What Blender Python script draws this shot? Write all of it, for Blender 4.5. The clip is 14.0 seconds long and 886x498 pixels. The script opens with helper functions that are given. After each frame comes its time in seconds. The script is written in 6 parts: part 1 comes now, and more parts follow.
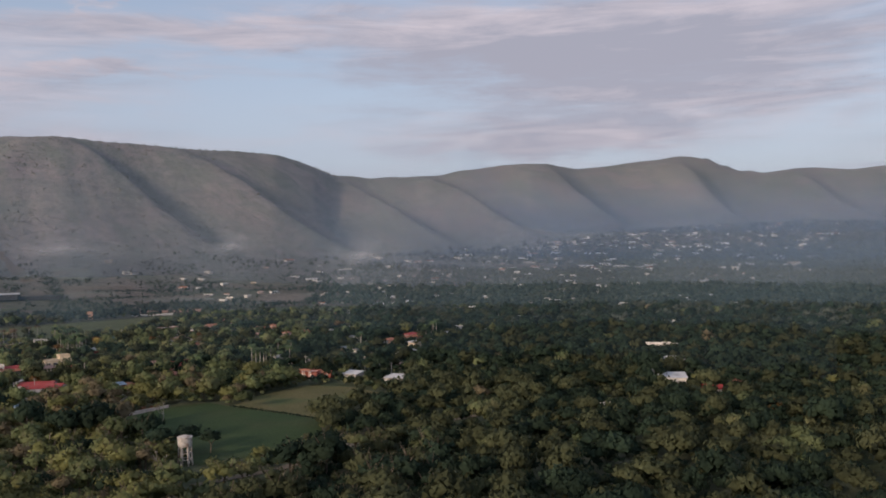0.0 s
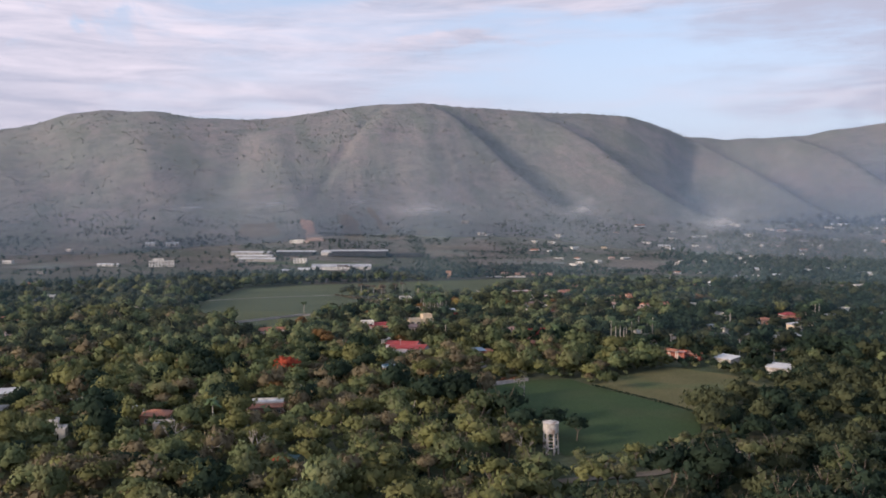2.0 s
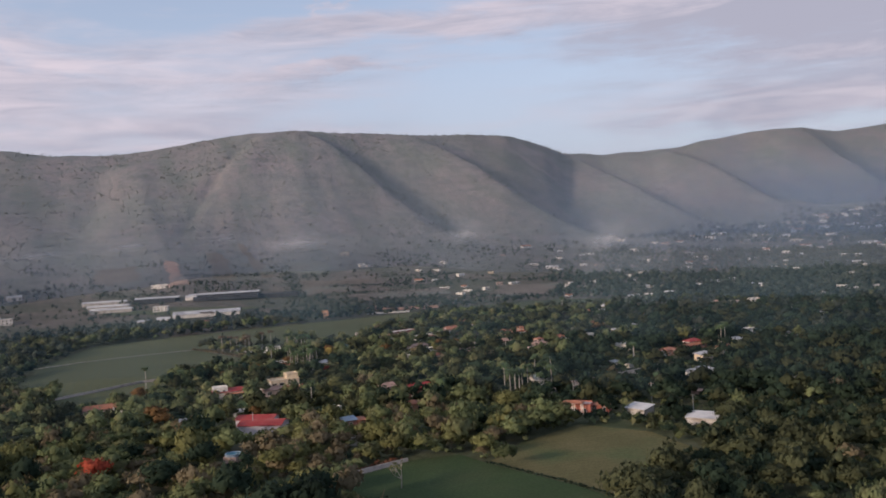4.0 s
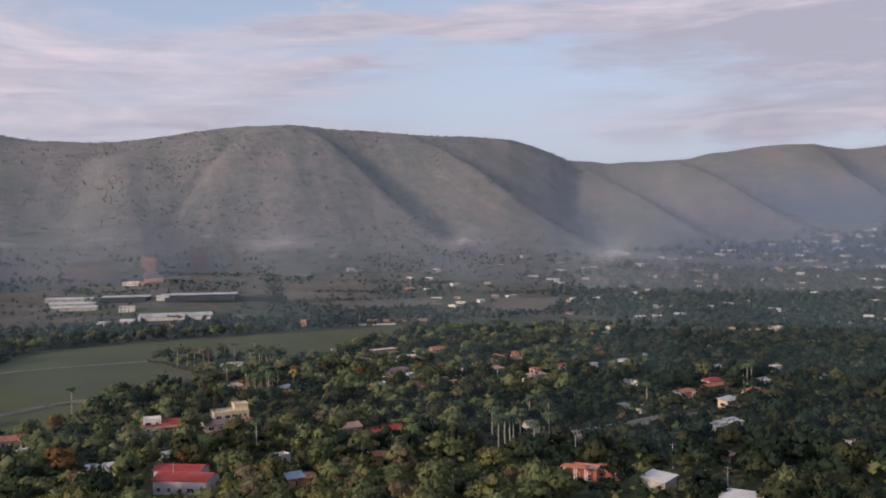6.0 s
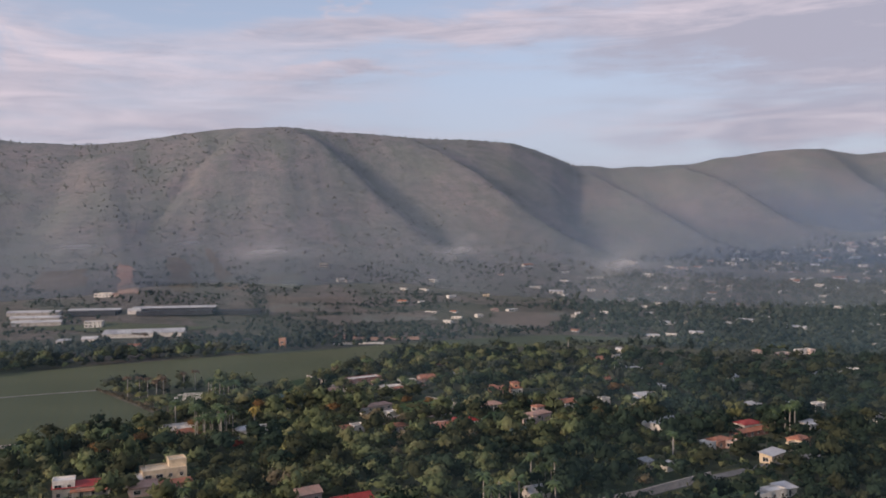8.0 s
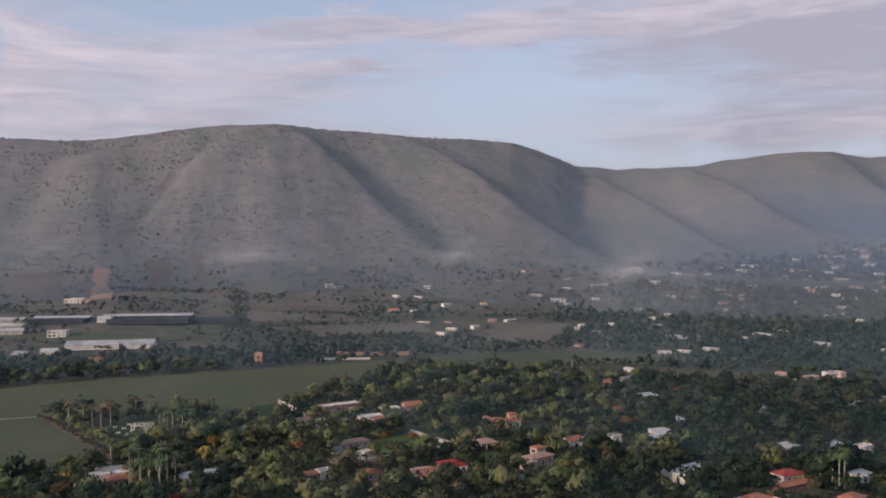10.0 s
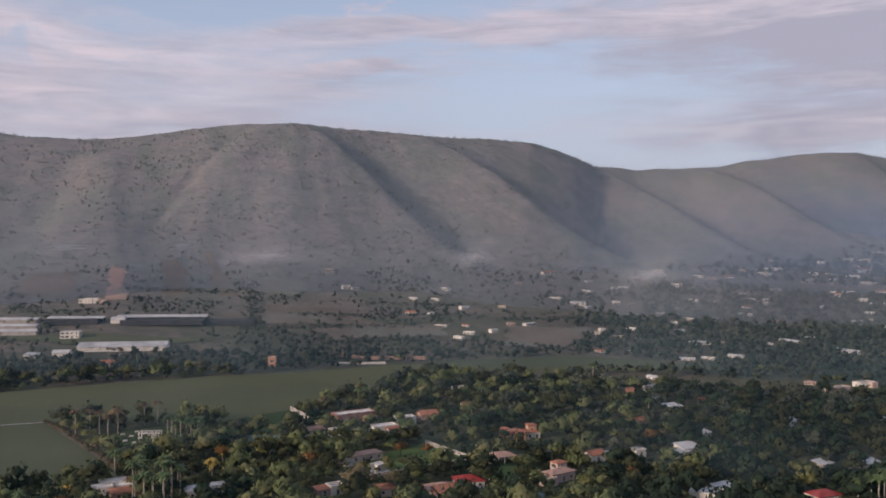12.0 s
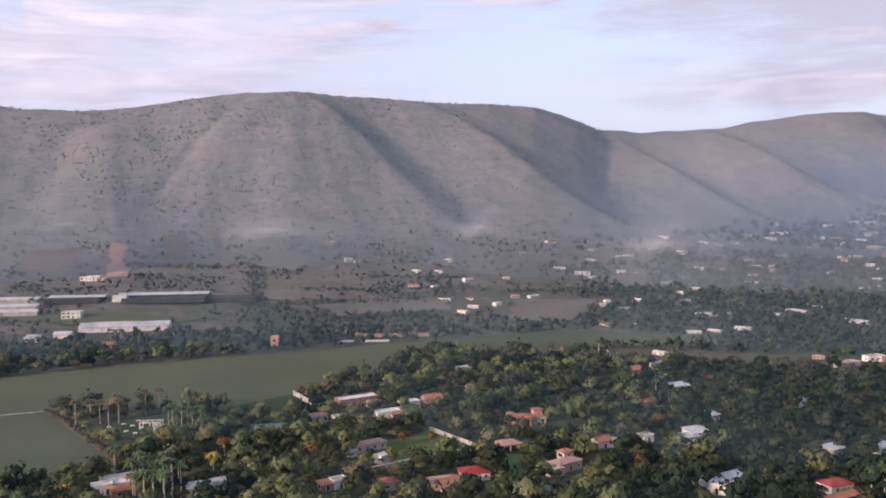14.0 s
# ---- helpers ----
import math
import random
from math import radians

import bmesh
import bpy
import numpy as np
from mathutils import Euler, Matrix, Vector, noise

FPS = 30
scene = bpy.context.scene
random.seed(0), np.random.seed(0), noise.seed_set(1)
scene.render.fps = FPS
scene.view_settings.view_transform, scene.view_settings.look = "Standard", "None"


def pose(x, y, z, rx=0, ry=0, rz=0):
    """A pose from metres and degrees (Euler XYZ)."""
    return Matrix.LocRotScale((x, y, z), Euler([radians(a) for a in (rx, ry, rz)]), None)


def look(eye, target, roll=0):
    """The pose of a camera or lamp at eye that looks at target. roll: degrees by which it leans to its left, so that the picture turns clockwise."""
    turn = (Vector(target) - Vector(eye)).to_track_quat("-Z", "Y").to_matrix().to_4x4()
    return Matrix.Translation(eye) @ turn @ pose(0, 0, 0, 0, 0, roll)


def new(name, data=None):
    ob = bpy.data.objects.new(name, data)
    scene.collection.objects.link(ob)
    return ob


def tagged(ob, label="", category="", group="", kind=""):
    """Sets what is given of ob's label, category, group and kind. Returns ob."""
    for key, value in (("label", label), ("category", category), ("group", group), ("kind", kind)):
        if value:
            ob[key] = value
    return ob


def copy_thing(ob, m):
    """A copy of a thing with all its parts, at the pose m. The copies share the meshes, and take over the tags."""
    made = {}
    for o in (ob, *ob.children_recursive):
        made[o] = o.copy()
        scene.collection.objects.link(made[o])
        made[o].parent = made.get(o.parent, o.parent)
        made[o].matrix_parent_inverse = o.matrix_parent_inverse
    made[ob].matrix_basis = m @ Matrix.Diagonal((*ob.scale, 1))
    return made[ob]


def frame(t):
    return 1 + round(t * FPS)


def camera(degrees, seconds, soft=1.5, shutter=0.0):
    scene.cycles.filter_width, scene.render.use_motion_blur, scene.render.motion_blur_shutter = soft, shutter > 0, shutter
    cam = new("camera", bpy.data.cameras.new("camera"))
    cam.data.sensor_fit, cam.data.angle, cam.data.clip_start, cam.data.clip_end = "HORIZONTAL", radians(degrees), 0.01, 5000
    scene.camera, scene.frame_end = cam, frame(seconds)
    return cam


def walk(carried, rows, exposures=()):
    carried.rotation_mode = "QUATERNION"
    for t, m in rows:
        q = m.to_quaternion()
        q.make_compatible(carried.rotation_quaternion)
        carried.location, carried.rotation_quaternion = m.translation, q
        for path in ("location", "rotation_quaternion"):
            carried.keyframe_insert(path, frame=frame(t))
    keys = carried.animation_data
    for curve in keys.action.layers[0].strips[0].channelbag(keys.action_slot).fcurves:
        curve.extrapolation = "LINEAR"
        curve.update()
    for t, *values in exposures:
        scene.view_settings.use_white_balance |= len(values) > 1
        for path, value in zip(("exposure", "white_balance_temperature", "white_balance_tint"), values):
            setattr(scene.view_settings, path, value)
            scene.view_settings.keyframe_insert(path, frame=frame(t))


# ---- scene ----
cam = camera(54.1, 14.0, 1.8)
# seconds, eye, target, roll
PATH = [
    (0, (76.933, -80.239, 70.715), (76.816, -78.243, 70.702), -1.2),
    (0.5, (76.0, -70.055, 70.626), (74.351, -68.924, 70.641), 14.4),
    (1, (63.151, -56.084, 71.334), (61.804, -54.606, 71.333), -5.1),
    (1.5, (60.196, -52.25, 71.611), (59.313, -50.456, 71.56), -0.1),
    (2, (56.686, -45.684, 71.927), (55.818, -43.884, 71.839), -0.1),
    (2.5, (50.494, -31.312, 72.1), (49.634, -29.507, 72.059), -3.3),
    (2.7, (47.429, -23.054, 72.022), (46.801, -21.155, 71.979), -6.7),
    (5, (31.188, 59.741, 81.035), (30.557, 61.639, 80.999), -1.0),
    (5.5, (27.533, 76.649, 81.651), (26.903, 78.547, 81.617), -1.0),
    (6, (23.599, 93.08, 81.434), (22.969, 94.978, 81.401), -0.9),
    (6.5, (19.596, 110.175, 81.417), (18.963, 112.072, 81.386), -0.8),
    (7, (15.593, 128.203, 81.349), (14.958, 130.099, 81.321), -0.8),
    (7.5, (11.747, 144.875, 83.606), (11.111, 146.771, 83.579), -0.7),
    (8, (8.229, 161.529, 86.259), (7.595, 163.426, 86.236), -0.7),
    (8.5, (4.859, 177.444, 89.781), (4.228, 179.342, 89.761), -0.7),
    (11, (-8.71, 234.043, 91.055), (-9.36, 235.935, 91.029), 0.3),
    (11.5, (-9.133, 234.449, 90.86), (-9.798, 236.335, 90.835), 0.3),
    (12, (-9.24, 234.784, 93.127), (-9.916, 236.666, 93.103), 0.1),
    (12.5, (-9.282, 234.528, 97.401), (-9.966, 236.407, 97.379), -0.0),
    (13, (-9.187, 234.319, 101.531), (-9.875, 236.196, 101.507), -0.2),
    (13.5, (-8.971, 235.109, 102.465), (-9.663, 236.984, 102.399), -0.4),
    (14, (-11.739, 243.56, 102.168), (-12.422, 245.437, 102.059), -0.7),
]
ROWS = [(t, look(eye, target, roll)) for t, eye, target, roll in PATH]


def between(a, b, k):
    """A pose part of the way from a to b."""
    return Matrix.LocRotScale(a.translation.lerp(b.translation, k), a.to_quaternion().slerp(b.to_quaternion(), k), None)


AT = dict(ROWS)
steps = list(ROWS)
# the quick swing at the start: seconds, bearing, rise and roll in degrees
for t, way, rise, roll in ((0.1, -14.6, -0.35, -0.8), (0.2, -25.9, -0.2, 0.0), (0.3, -36.0, 0.1, 5.0), (0.4, -46.1, 0.4, 10.0),
                           (0.6, -54.4, 0.5, 6.0), (0.7, -51.6, 0.15, 6.0), (0.8, -44.1, 0.0, 0.9), (0.9, -42.3, 0.2, -4.3), (1.2, -42.2, -0.7, -1.6)):
    t0 = 0.0 if t < 0.5 else 0.5 if t < 1 else 1.0
    eye = AT[t0].translation.lerp(AT[t0 + 0.5].translation, (t - t0) / 0.5)
    a, e = radians(way), radians(rise)
    steps.append((t, look(eye, eye + Vector((math.sin(a) * math.cos(e), math.cos(a) * math.cos(e), math.sin(e))), roll)))
# the flight from 2.5 to 5 s runs at an even pace
dip = AT[2.7].to_quaternion()
for t in (2.7, 3.1, 3.5, 4.0, 4.5):
    m = between(AT[2.5], AT[5], (t - 2.5) / 2.5)
    k = (t - 2.7) / 2.3
    turn = dip.slerp(AT[5].to_quaternion(), k * k * (3 - 2 * k))
    steps.append((t, Matrix.LocRotScale(m.translation, turn, None)))
steps = sorted(dict(steps).items())
EXPOSURES = [(0.0, 0.2, 6650, 11), (0.5, 0.08, 6500, 10), (1.0, 0.1, 6050, 10), (1.5, 0.28, 6050, 11), (2.0, 0.68, 6350, 12), (2.7, 0.46, 6450, 12), (5.0, 0.36, 6650, 14), (13.1, 0.26, 6650, 15), (13.5, 0.26, 6650, 17), (14.0, 0.86, 6550, 20)]
walk(cam, steps, EXPOSURES)

# ---- sky and sun ----
SUN_HIGH, SUN_FROM = radians(17), radians(-146)     # low sun, to the left and behind
world = bpy.data.worlds.new("sky")
scene.world = world
world.use_nodes = True
wn, wl = world.node_tree.nodes, world.node_tree.links
wn.clear()


def wnode(kind, **props):
    n = wn.new(kind)
    for k, v in props.items():
        n.inputs[k.replace("_", " ")].default_value = v
    return n


def wmath(op, a, b=None, clamp=False):
    n = wn.new("ShaderNodeMath")
    n.operation, n.use_clamp = op, clamp
    for i, v in enumerate((a, b)):
        if v is None:
            continue
        if isinstance(v, (int, float)):
            n.inputs[i].default_value = v
        else:
            wl.new(v, n.inputs[i])
    return n.outputs[0]


def bearing(deg, rise):
    a, e = radians(deg), radians(rise)
    return (math.sin(a) * math.cos(e), math.cos(a) * math.cos(e), math.sin(e))


sky = wn.new("ShaderNodeTexSky")
sky.sky_type, sky.sun_disc = "NISHITA", False
sky.sun_elevation, sky.sun_rotation = SUN_HIGH, SUN_FROM
sky.air_density, sky.dust_density, sky.ozone_density = 1.0, 1.2, 2.0
coord = wn.new("ShaderNodeTexCoord")
split = wn.new("ShaderNodeSeparateXYZ")
wl.new(coord.outputs["Generated"], split.inputs[0])
DX, DY, DZ = split.outputs
round_about = wmath("ARCTAN2", DX, DY)
height = wmath("ARCSINE", DZ)
flat = wn.new("ShaderNodeCombineXYZ")
wl.new(round_about, flat.inputs[0])
wl.new(height, flat.inputs[1])


def cloud_noise(across, up, detail, rough, shift=(0, 0, 0), warp=0.0, turn=0.0):
    """Cloud drawn out along the horizon: so many billows a radian, across and up."""
    m = wn.new("ShaderNodeMapping")
    m.inputs["Scale"].default_value, m.inputs["Location"].default_value = (across, up, 1), shift
    m.inputs["Rotation"].default_value = (0, 0, radians(turn))
    wl.new(flat.outputs[0], m.inputs[0])
    n = wnode("ShaderNodeTexNoise", Scale=1.0, Detail=detail, Roughness=rough, Distortion=warp)
    wl.new(m.outputs[0], n.inputs["Vector"])
    return n.outputs["Fac"]


def bent(v, by, n):
    """An angle in degrees, pushed to and fro by cloud noise."""
    return wmath("ADD", wmath("MULTIPLY", v, 57.2958), wmath("MULTIPLY", wmath("SUBTRACT", n, 0.5), by))


AZ = bent(round_about, 16.0, cloud_noise(9, 22, 5, 0.6, (1.7, 3.3, 0)))
EL = bent(height, 4.2, cloud_noise(7, 30, 6, 0.62, (4.4, 0.6, 0)))


def bank(deg, rise, wide, high, amount, tilt=0.0):
    """A long soft bank of cloud: where it lies, its half length and half depth, and its slope, in degrees."""
    du, dv = wmath("SUBTRACT", AZ, deg), wmath("SUBTRACT", EL, rise)
    if tilt:
        dv = wmath("SUBTRACT", dv, wmath("MULTIPLY", du, math.tan(radians(tilt))))
    p, q = wmath("DIVIDE", du, wide), wmath("DIVIDE", dv, high)
    r = wmath("ADD", wmath("MULTIPLY", p, p), wmath("MULTIPLY", q, q))
    return wmath("MULTIPLY", wmath("EXPONENT", wmath("MULTIPLY", r, -1.0)), amount)


def total(*values):
    t = values[0]
    for v in values[1:]:
        t = wmath("ADD", t, v)
    return t


streaks = wmath("MULTIPLY", cloud_noise(4.2, 34, 9, 0.62, (3.1, 0.4, 0), 0.5, 5), 0.80)
heap = wn.new("ShaderNodeMapRange")
wl.new(cloud_noise(15, 19, 6, 0.55, (8.3, 1.9, 0), 0.2), heap.inputs["Value"])
heap.inputs["From Min"].default_value, heap.inputs["From Max"].default_value = 0.37, 0.52
cover = total(streaks, -0.24, wmath("MULTIPLY", bank(-55, 9.6, 8, 3.8, 1.0, 6), heap.outputs[0]),
              bank(-57, 7.5, 10, 2.8, 0.40, 4), bank(-72, 4.6, 18, 2.4, 0.36),    # heaped cloud over the far end of the ridge
              bank(-36, 9.3, 12, 2.6, 0.34, 3), bank(-43, 12, 7, 1.4, 0.14), bank(-31, 6.8, 14, 1.0, 0.20),         # pale sheet over the main hill
              bank(-19, 13.4, 11, 0.95, 0.40, 2), bank(-24.6, 10.9, 3.8, 0.42, 0.38, 4), bank(-24.3, 15.6, 0.8, 2.6, 0.26),  # pink streaks
              bank(2, 12.8, 13, 2.6, 0.50, -1), bank(9, 8.8, 16, 2.2, 0.34), bank(3, 6.3, 9, 1.1, 0.40), bank(20, 14, 14, 4, 0.34),  # mauve banks
              bank(-75, 17, 17, 3.5, -0.26), bank(-34, 15.8, 8, 1.3, -0.16), bank(-16, 8.7, 7.5, 2.0, -0.14), bank(-2, 9.6, 7, 0.9, -0.18), bank(-88, 14, 8, 3, -0.16))
ramp = wn.new("ShaderNodeMapRange")
ramp.interpolation_type = "SMOOTHSTEP"
wl.new(cover, ramp.inputs["Value"])
ramp.inputs["From Min"].default_value, ramp.inputs["From Max"].default_value = 0.06, 0.62
ramp.inputs["To Max"].default_value = 0.95
shade = wn.new("ShaderNodeMix")
shade.data_type = "RGBA"
wl.new(total(wmath("MULTIPLY", cloud_noise(6, 46, 8, 0.64, (5, 7, 0), 0.6, 6), 2.6), -0.85, bank(5, 11.4, 15, 2.2, -0.62), bank(6, 9, 20, 5, -0.25), bank(-42, 14, 10, 3, 0.2), bank(1, 14.4, 14, 0.7, 0.30), bank(-57, 8.0, 8, 1.6, -0.30), bank(-52, 12.6, 5, 1.2, 0.3), bank(-38, 9, 12, 4, 0.10)), shade.inputs[0])
shade.clamp_factor = True
shade.inputs[6].default_value, shade.inputs[7].default_value = (0.335, 0.338, 0.415, 1), (0.560, 0.508, 0.565, 1)
# haze of the dawn low over the horizon
haze = wn.new("ShaderNodeMapRange")
haze.interpolation_type = "SMOOTHSTEP"
wl.new(DZ, haze.inputs["Value"])
haze.inputs["From Min"].default_value, haze.inputs["From Max"].default_value = 0.02, 0.30
haze.inputs["To Min"].default_value, haze.inputs["To Max"].default_value = 0.85, 0.45
SKY_STRENGTH = 0.13
lift = wn.new("ShaderNodeVectorMath")
lift.operation = "SCALE"
wl.new(sky.outputs[0], lift.inputs[0])
lift.inputs["Scale"].default_value = SKY_STRENGTH
veil = wn.new("ShaderNodeMix")
veil.data_type = "RGBA"
wl.new(haze.outputs[0], veil.inputs[0])
wl.new(lift.outputs[0], veil.inputs[6])
veil.inputs[7].default_value = (0.42, 0.455, 0.575, 1)
mixed = wn.new("ShaderNodeMix")
mixed.data_type = "RGBA"
wl.new(ramp.outputs[0], mixed.inputs[0])
wl.new(veil.outputs[2], mixed.inputs[6])
wl.new(shade.outputs[2], mixed.inputs[7])
back = wn.new("ShaderNodeBackground")
back.inputs["Strength"].default_value = 1.0
wl.new(mixed.outputs[2], back.inputs["Color"])
out = wn.new("ShaderNodeOutputWorld")
wl.new(back.outputs[0], out.inputs["Surface"])

sun = new("sun", bpy.data.lights.new("sun", "SUN"))
sun.data.energy, sun.data.angle, sun.data.color = 2.4, radians(8), (1.0, 0.81, 0.65)
sun.matrix_world = look(bearing(math.degrees(SUN_FROM), math.degrees(SUN_HIGH)), (0, 0, 0))

# ---- materials ----
MATS = {}


def surface(name, dark, light, scale=1.0, rough=0.85, fine=8.0, fine_by=0.25, bump=0.3, third=None, third_scale=0.05, metal=0.0,
            per_object=0.0, per_island=0.0, rows=None, spread=(0.35, 0.65), through_leaf=0.0, spec=0.3):
    """A matt or glossy surface: two colours mixed by broad noise, a third by broader noise, fine grain, and relief."""
    m = bpy.data.materials.new(name)
    m.use_nodes = True
    N, L = m.node_tree.nodes, m.node_tree.links
    N.clear()
    p, o = N.new("ShaderNodeBsdfPrincipled"), N.new("ShaderNodeOutputMaterial")
    L.new(p.outputs[0], o.inputs[0])
    pos = N.new("ShaderNodeNewGeometry").outputs["Position"]

    def noise_tex(s, detail=4):
        n = N.new("ShaderNodeTexNoise")
        n.inputs["Scale"].default_value, n.inputs["Detail"].default_value = s, detail
        L.new(pos, n.inputs["Vector"])
        return n.outputs["Fac"]

    def ranged(v, lo, hi, a=0.0, b=1.0):
        r = N.new("ShaderNodeMapRange")
        L.new(v, r.inputs["Value"])
        for key, val in (("From Min", lo), ("From Max", hi), ("To Min", a), ("To Max", b)):
            r.inputs[key].default_value = val
        return r.outputs[0]

    def mix(f, a, b, kind="MIX"):
        n = N.new("ShaderNodeMix")
        n.data_type, n.blend_type = "RGBA", kind
        for slot, v in ((0, f), (6, a), (7, b)):
            if isinstance(v, (int, float)):
                n.inputs[slot].default_value = v
            elif isinstance(v, tuple):
                n.inputs[slot].default_value = (*v, 1)
            else:
                L.new(v, n.inputs[slot])
        return n.outputs[2]

    c = mix(ranged(noise_tex(scale), *spread), dark, light)
    if third:
        c = mix(ranged(noise_tex(third_scale, 5), 0.5, 0.66), c, third)
    if rows:
        gap, turn, by, tint = rows
        mp = N.new("ShaderNodeMapping")
        mp.inputs["Rotation"].default_value = (0, 0, radians(turn))
        L.new(pos, mp.inputs[0])
        w = N.new("ShaderNodeTexWave")
        w.inputs["Scale"].default_value, w.inputs["Distortion"].default_value = 0.314 / gap, 1.2
        w.inputs["Detail Scale"].default_value = 0.6
        L.new(mp.outputs[0], w.inputs[0])
        c = mix(ranged(w.outputs["Fac"], 0, 1, 0, by), c, tint)
    if per_object:
        r = N.new("ShaderNodeObjectInfo").outputs["Random"]
        c = mix(1.0, c, ranged(r, 0, 1, 1 - per_object, 1 + per_object), "MULTIPLY")
    if through_leaf:                                 # each tree a little lighter or darker than the next
        t = N.new("ShaderNodeAttribute")
        t.attribute_name = "tint"
        c = mix(1.0, c, ranged(t.outputs["Fac"], -1, 1, 0.66, 1.34), "MULTIPLY")
    if per_island:
        r = N.new("ShaderNodeNewGeometry").outputs["Random Per Island"]
        c = mix(1.0, c, ranged(r, 0, 1, 1 - per_island, 1 + per_island), "MULTIPLY")
    grain = noise_tex(fine, 3)
    c = mix(1.0, c, ranged(grain, 0.25, 0.75, 1 - fine_by, 1 + fine_by), "MULTIPLY")
    L.new(c, p.inputs["Base Color"])
    p.inputs["Roughness"].default_value, p.inputs["Metallic"].default_value = rough, metal
    p.inputs["Specular IOR Level"].default_value = spec
    if through_leaf:                                 # light that shines through thin leaves
        thin, both = N.new("ShaderNodeBsdfTranslucent"), N.new("ShaderNodeMixShader")
        L.new(c, thin.inputs["Color"])
        both.inputs[0].default_value = through_leaf
        L.new(p.outputs[0], both.inputs[1])
        L.new(thin.outputs[0], both.inputs[2])
        L.new(both.outputs[0], o.inputs[0])
    if bump:
        b = N.new("ShaderNodeBump")
        b.inputs["Strength"].default_value, b.inputs["Distance"].default_value = bump, 0.6 / fine
        L.new(grain, b.inputs["Height"])
        L.new(b.outputs[0], p.inputs["Normal"])
    MATS[name] = m
    return m


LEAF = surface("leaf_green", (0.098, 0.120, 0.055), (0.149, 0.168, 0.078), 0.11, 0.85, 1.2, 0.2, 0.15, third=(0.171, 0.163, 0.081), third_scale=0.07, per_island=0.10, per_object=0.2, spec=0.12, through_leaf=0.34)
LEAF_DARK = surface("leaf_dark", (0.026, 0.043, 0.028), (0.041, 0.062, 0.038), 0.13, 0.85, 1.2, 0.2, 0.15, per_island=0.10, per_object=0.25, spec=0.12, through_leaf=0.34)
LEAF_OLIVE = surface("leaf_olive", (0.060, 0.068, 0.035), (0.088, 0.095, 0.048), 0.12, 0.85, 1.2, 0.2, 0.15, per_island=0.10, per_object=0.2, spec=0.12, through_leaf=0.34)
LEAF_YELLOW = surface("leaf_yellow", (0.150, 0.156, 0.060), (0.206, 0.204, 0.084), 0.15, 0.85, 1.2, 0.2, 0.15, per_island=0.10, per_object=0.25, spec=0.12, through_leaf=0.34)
LEAF_BROWN = surface("leaf_brown", (0.144, 0.120, 0.072), (0.214, 0.173, 0.106), 0.15, 0.85, 1.2, 0.2, 0.15, per_island=0.10, per_object=0.2, spec=0.12, through_leaf=0.34)
LEAF_RED = surface("blossom_red", (0.300, 0.055, 0.028), (0.420, 0.080, 0.040), 0.2, 0.75, 1.2, 0.22, 0.3, per_island=0.3, through_leaf=0.34)
LEAF_ORANGE = surface("blossom_orange", (0.179, 0.095, 0.035), (0.237, 0.137, 0.050), 0.2, 0.75, 1.2, 0.22, 0.3, per_island=0.3, through_leaf=0.34)
LEAF_RUST = surface("leaf_rust", (0.144, 0.069, 0.045), (0.206, 0.100, 0.062), 0.15, 0.85, 1.2, 0.2, 0.15, per_island=0.1, spec=0.12, through_leaf=0.34)
# far foliage: its green is greyed and paled to imitate haze
LEAF_HAZED = surface("leaf_hazed", (0.054, 0.070, 0.055), (0.086, 0.100, 0.076), 0.06, 0.9, 0.8, 0.2, 0.3, third=(0.119, 0.127, 0.095), third_scale=0.02, per_island=0.1, spec=0.1, through_leaf=0.34)
# hillside bushes, paled to sit in the haze-greyed slope colours
SCRUB = surface("scrub_leaf", (0.130, 0.145, 0.125), (0.190, 0.195, 0.170), 0.02, 0.9, 0.5, 0.3, 0.2, per_island=0.12)
FROND = surface("palm_frond", (0.041, 0.070, 0.027), (0.081, 0.108, 0.041), 0.3, 0.6, 3.0, 0.35, 0.2, per_object=0.3)
FROND_RUST = surface("palm_frond_rusty", (0.085, 0.056, 0.032), (0.14, 0.088, 0.048), 0.3, 0.7, 3.0, 0.3, 0.2)
FROND_GOLD = surface("palm_frond_golden", (0.24, 0.17, 0.035), (0.36, 0.25, 0.05), 0.3, 0.6, 3.0, 0.35, 0.2)
BARK = surface("bark", (0.09, 0.07, 0.05), (0.16, 0.13, 0.10), 0.8, 0.9, 6.0, 0.35, 0.6)
BARK_PALE = surface("palm_bark_pale", (0.28, 0.25, 0.21), (0.40, 0.36, 0.31), 0.8, 0.85, 5.0, 0.25, 0.4, per_object=0.15)
FIELD = surface("field_green", (0.039, 0.064, 0.027), (0.054, 0.081, 0.034), 0.03, 0.9, 1.2, 0.22, 0.3, third=(0.062, 0.075, 0.036), third_scale=0.018, rows=(6.0, 35, 0.3, (0.048, 0.068, 0.032)), spec=0.08)
FIELD_DRY = surface("field_dry", (0.111, 0.104, 0.047), (0.150, 0.130, 0.062), 0.05, 0.9, 1.5, 0.25, 0.3, third=(0.091, 0.111, 0.049), third_scale=0.03, rows=(3.0, 60, 0.3, (0.091, 0.085, 0.039)), spec=0.08)
FIELD_CROP = surface("field_crop", (0.094, 0.102, 0.055), (0.118, 0.124, 0.066), 0.015, 0.9, 1.0, 0.22, 0.3, third=(0.127, 0.127, 0.070), third_scale=0.008, rows=(5.0, -38, 0.4, (0.094, 0.112, 0.070)), spec=0.08)
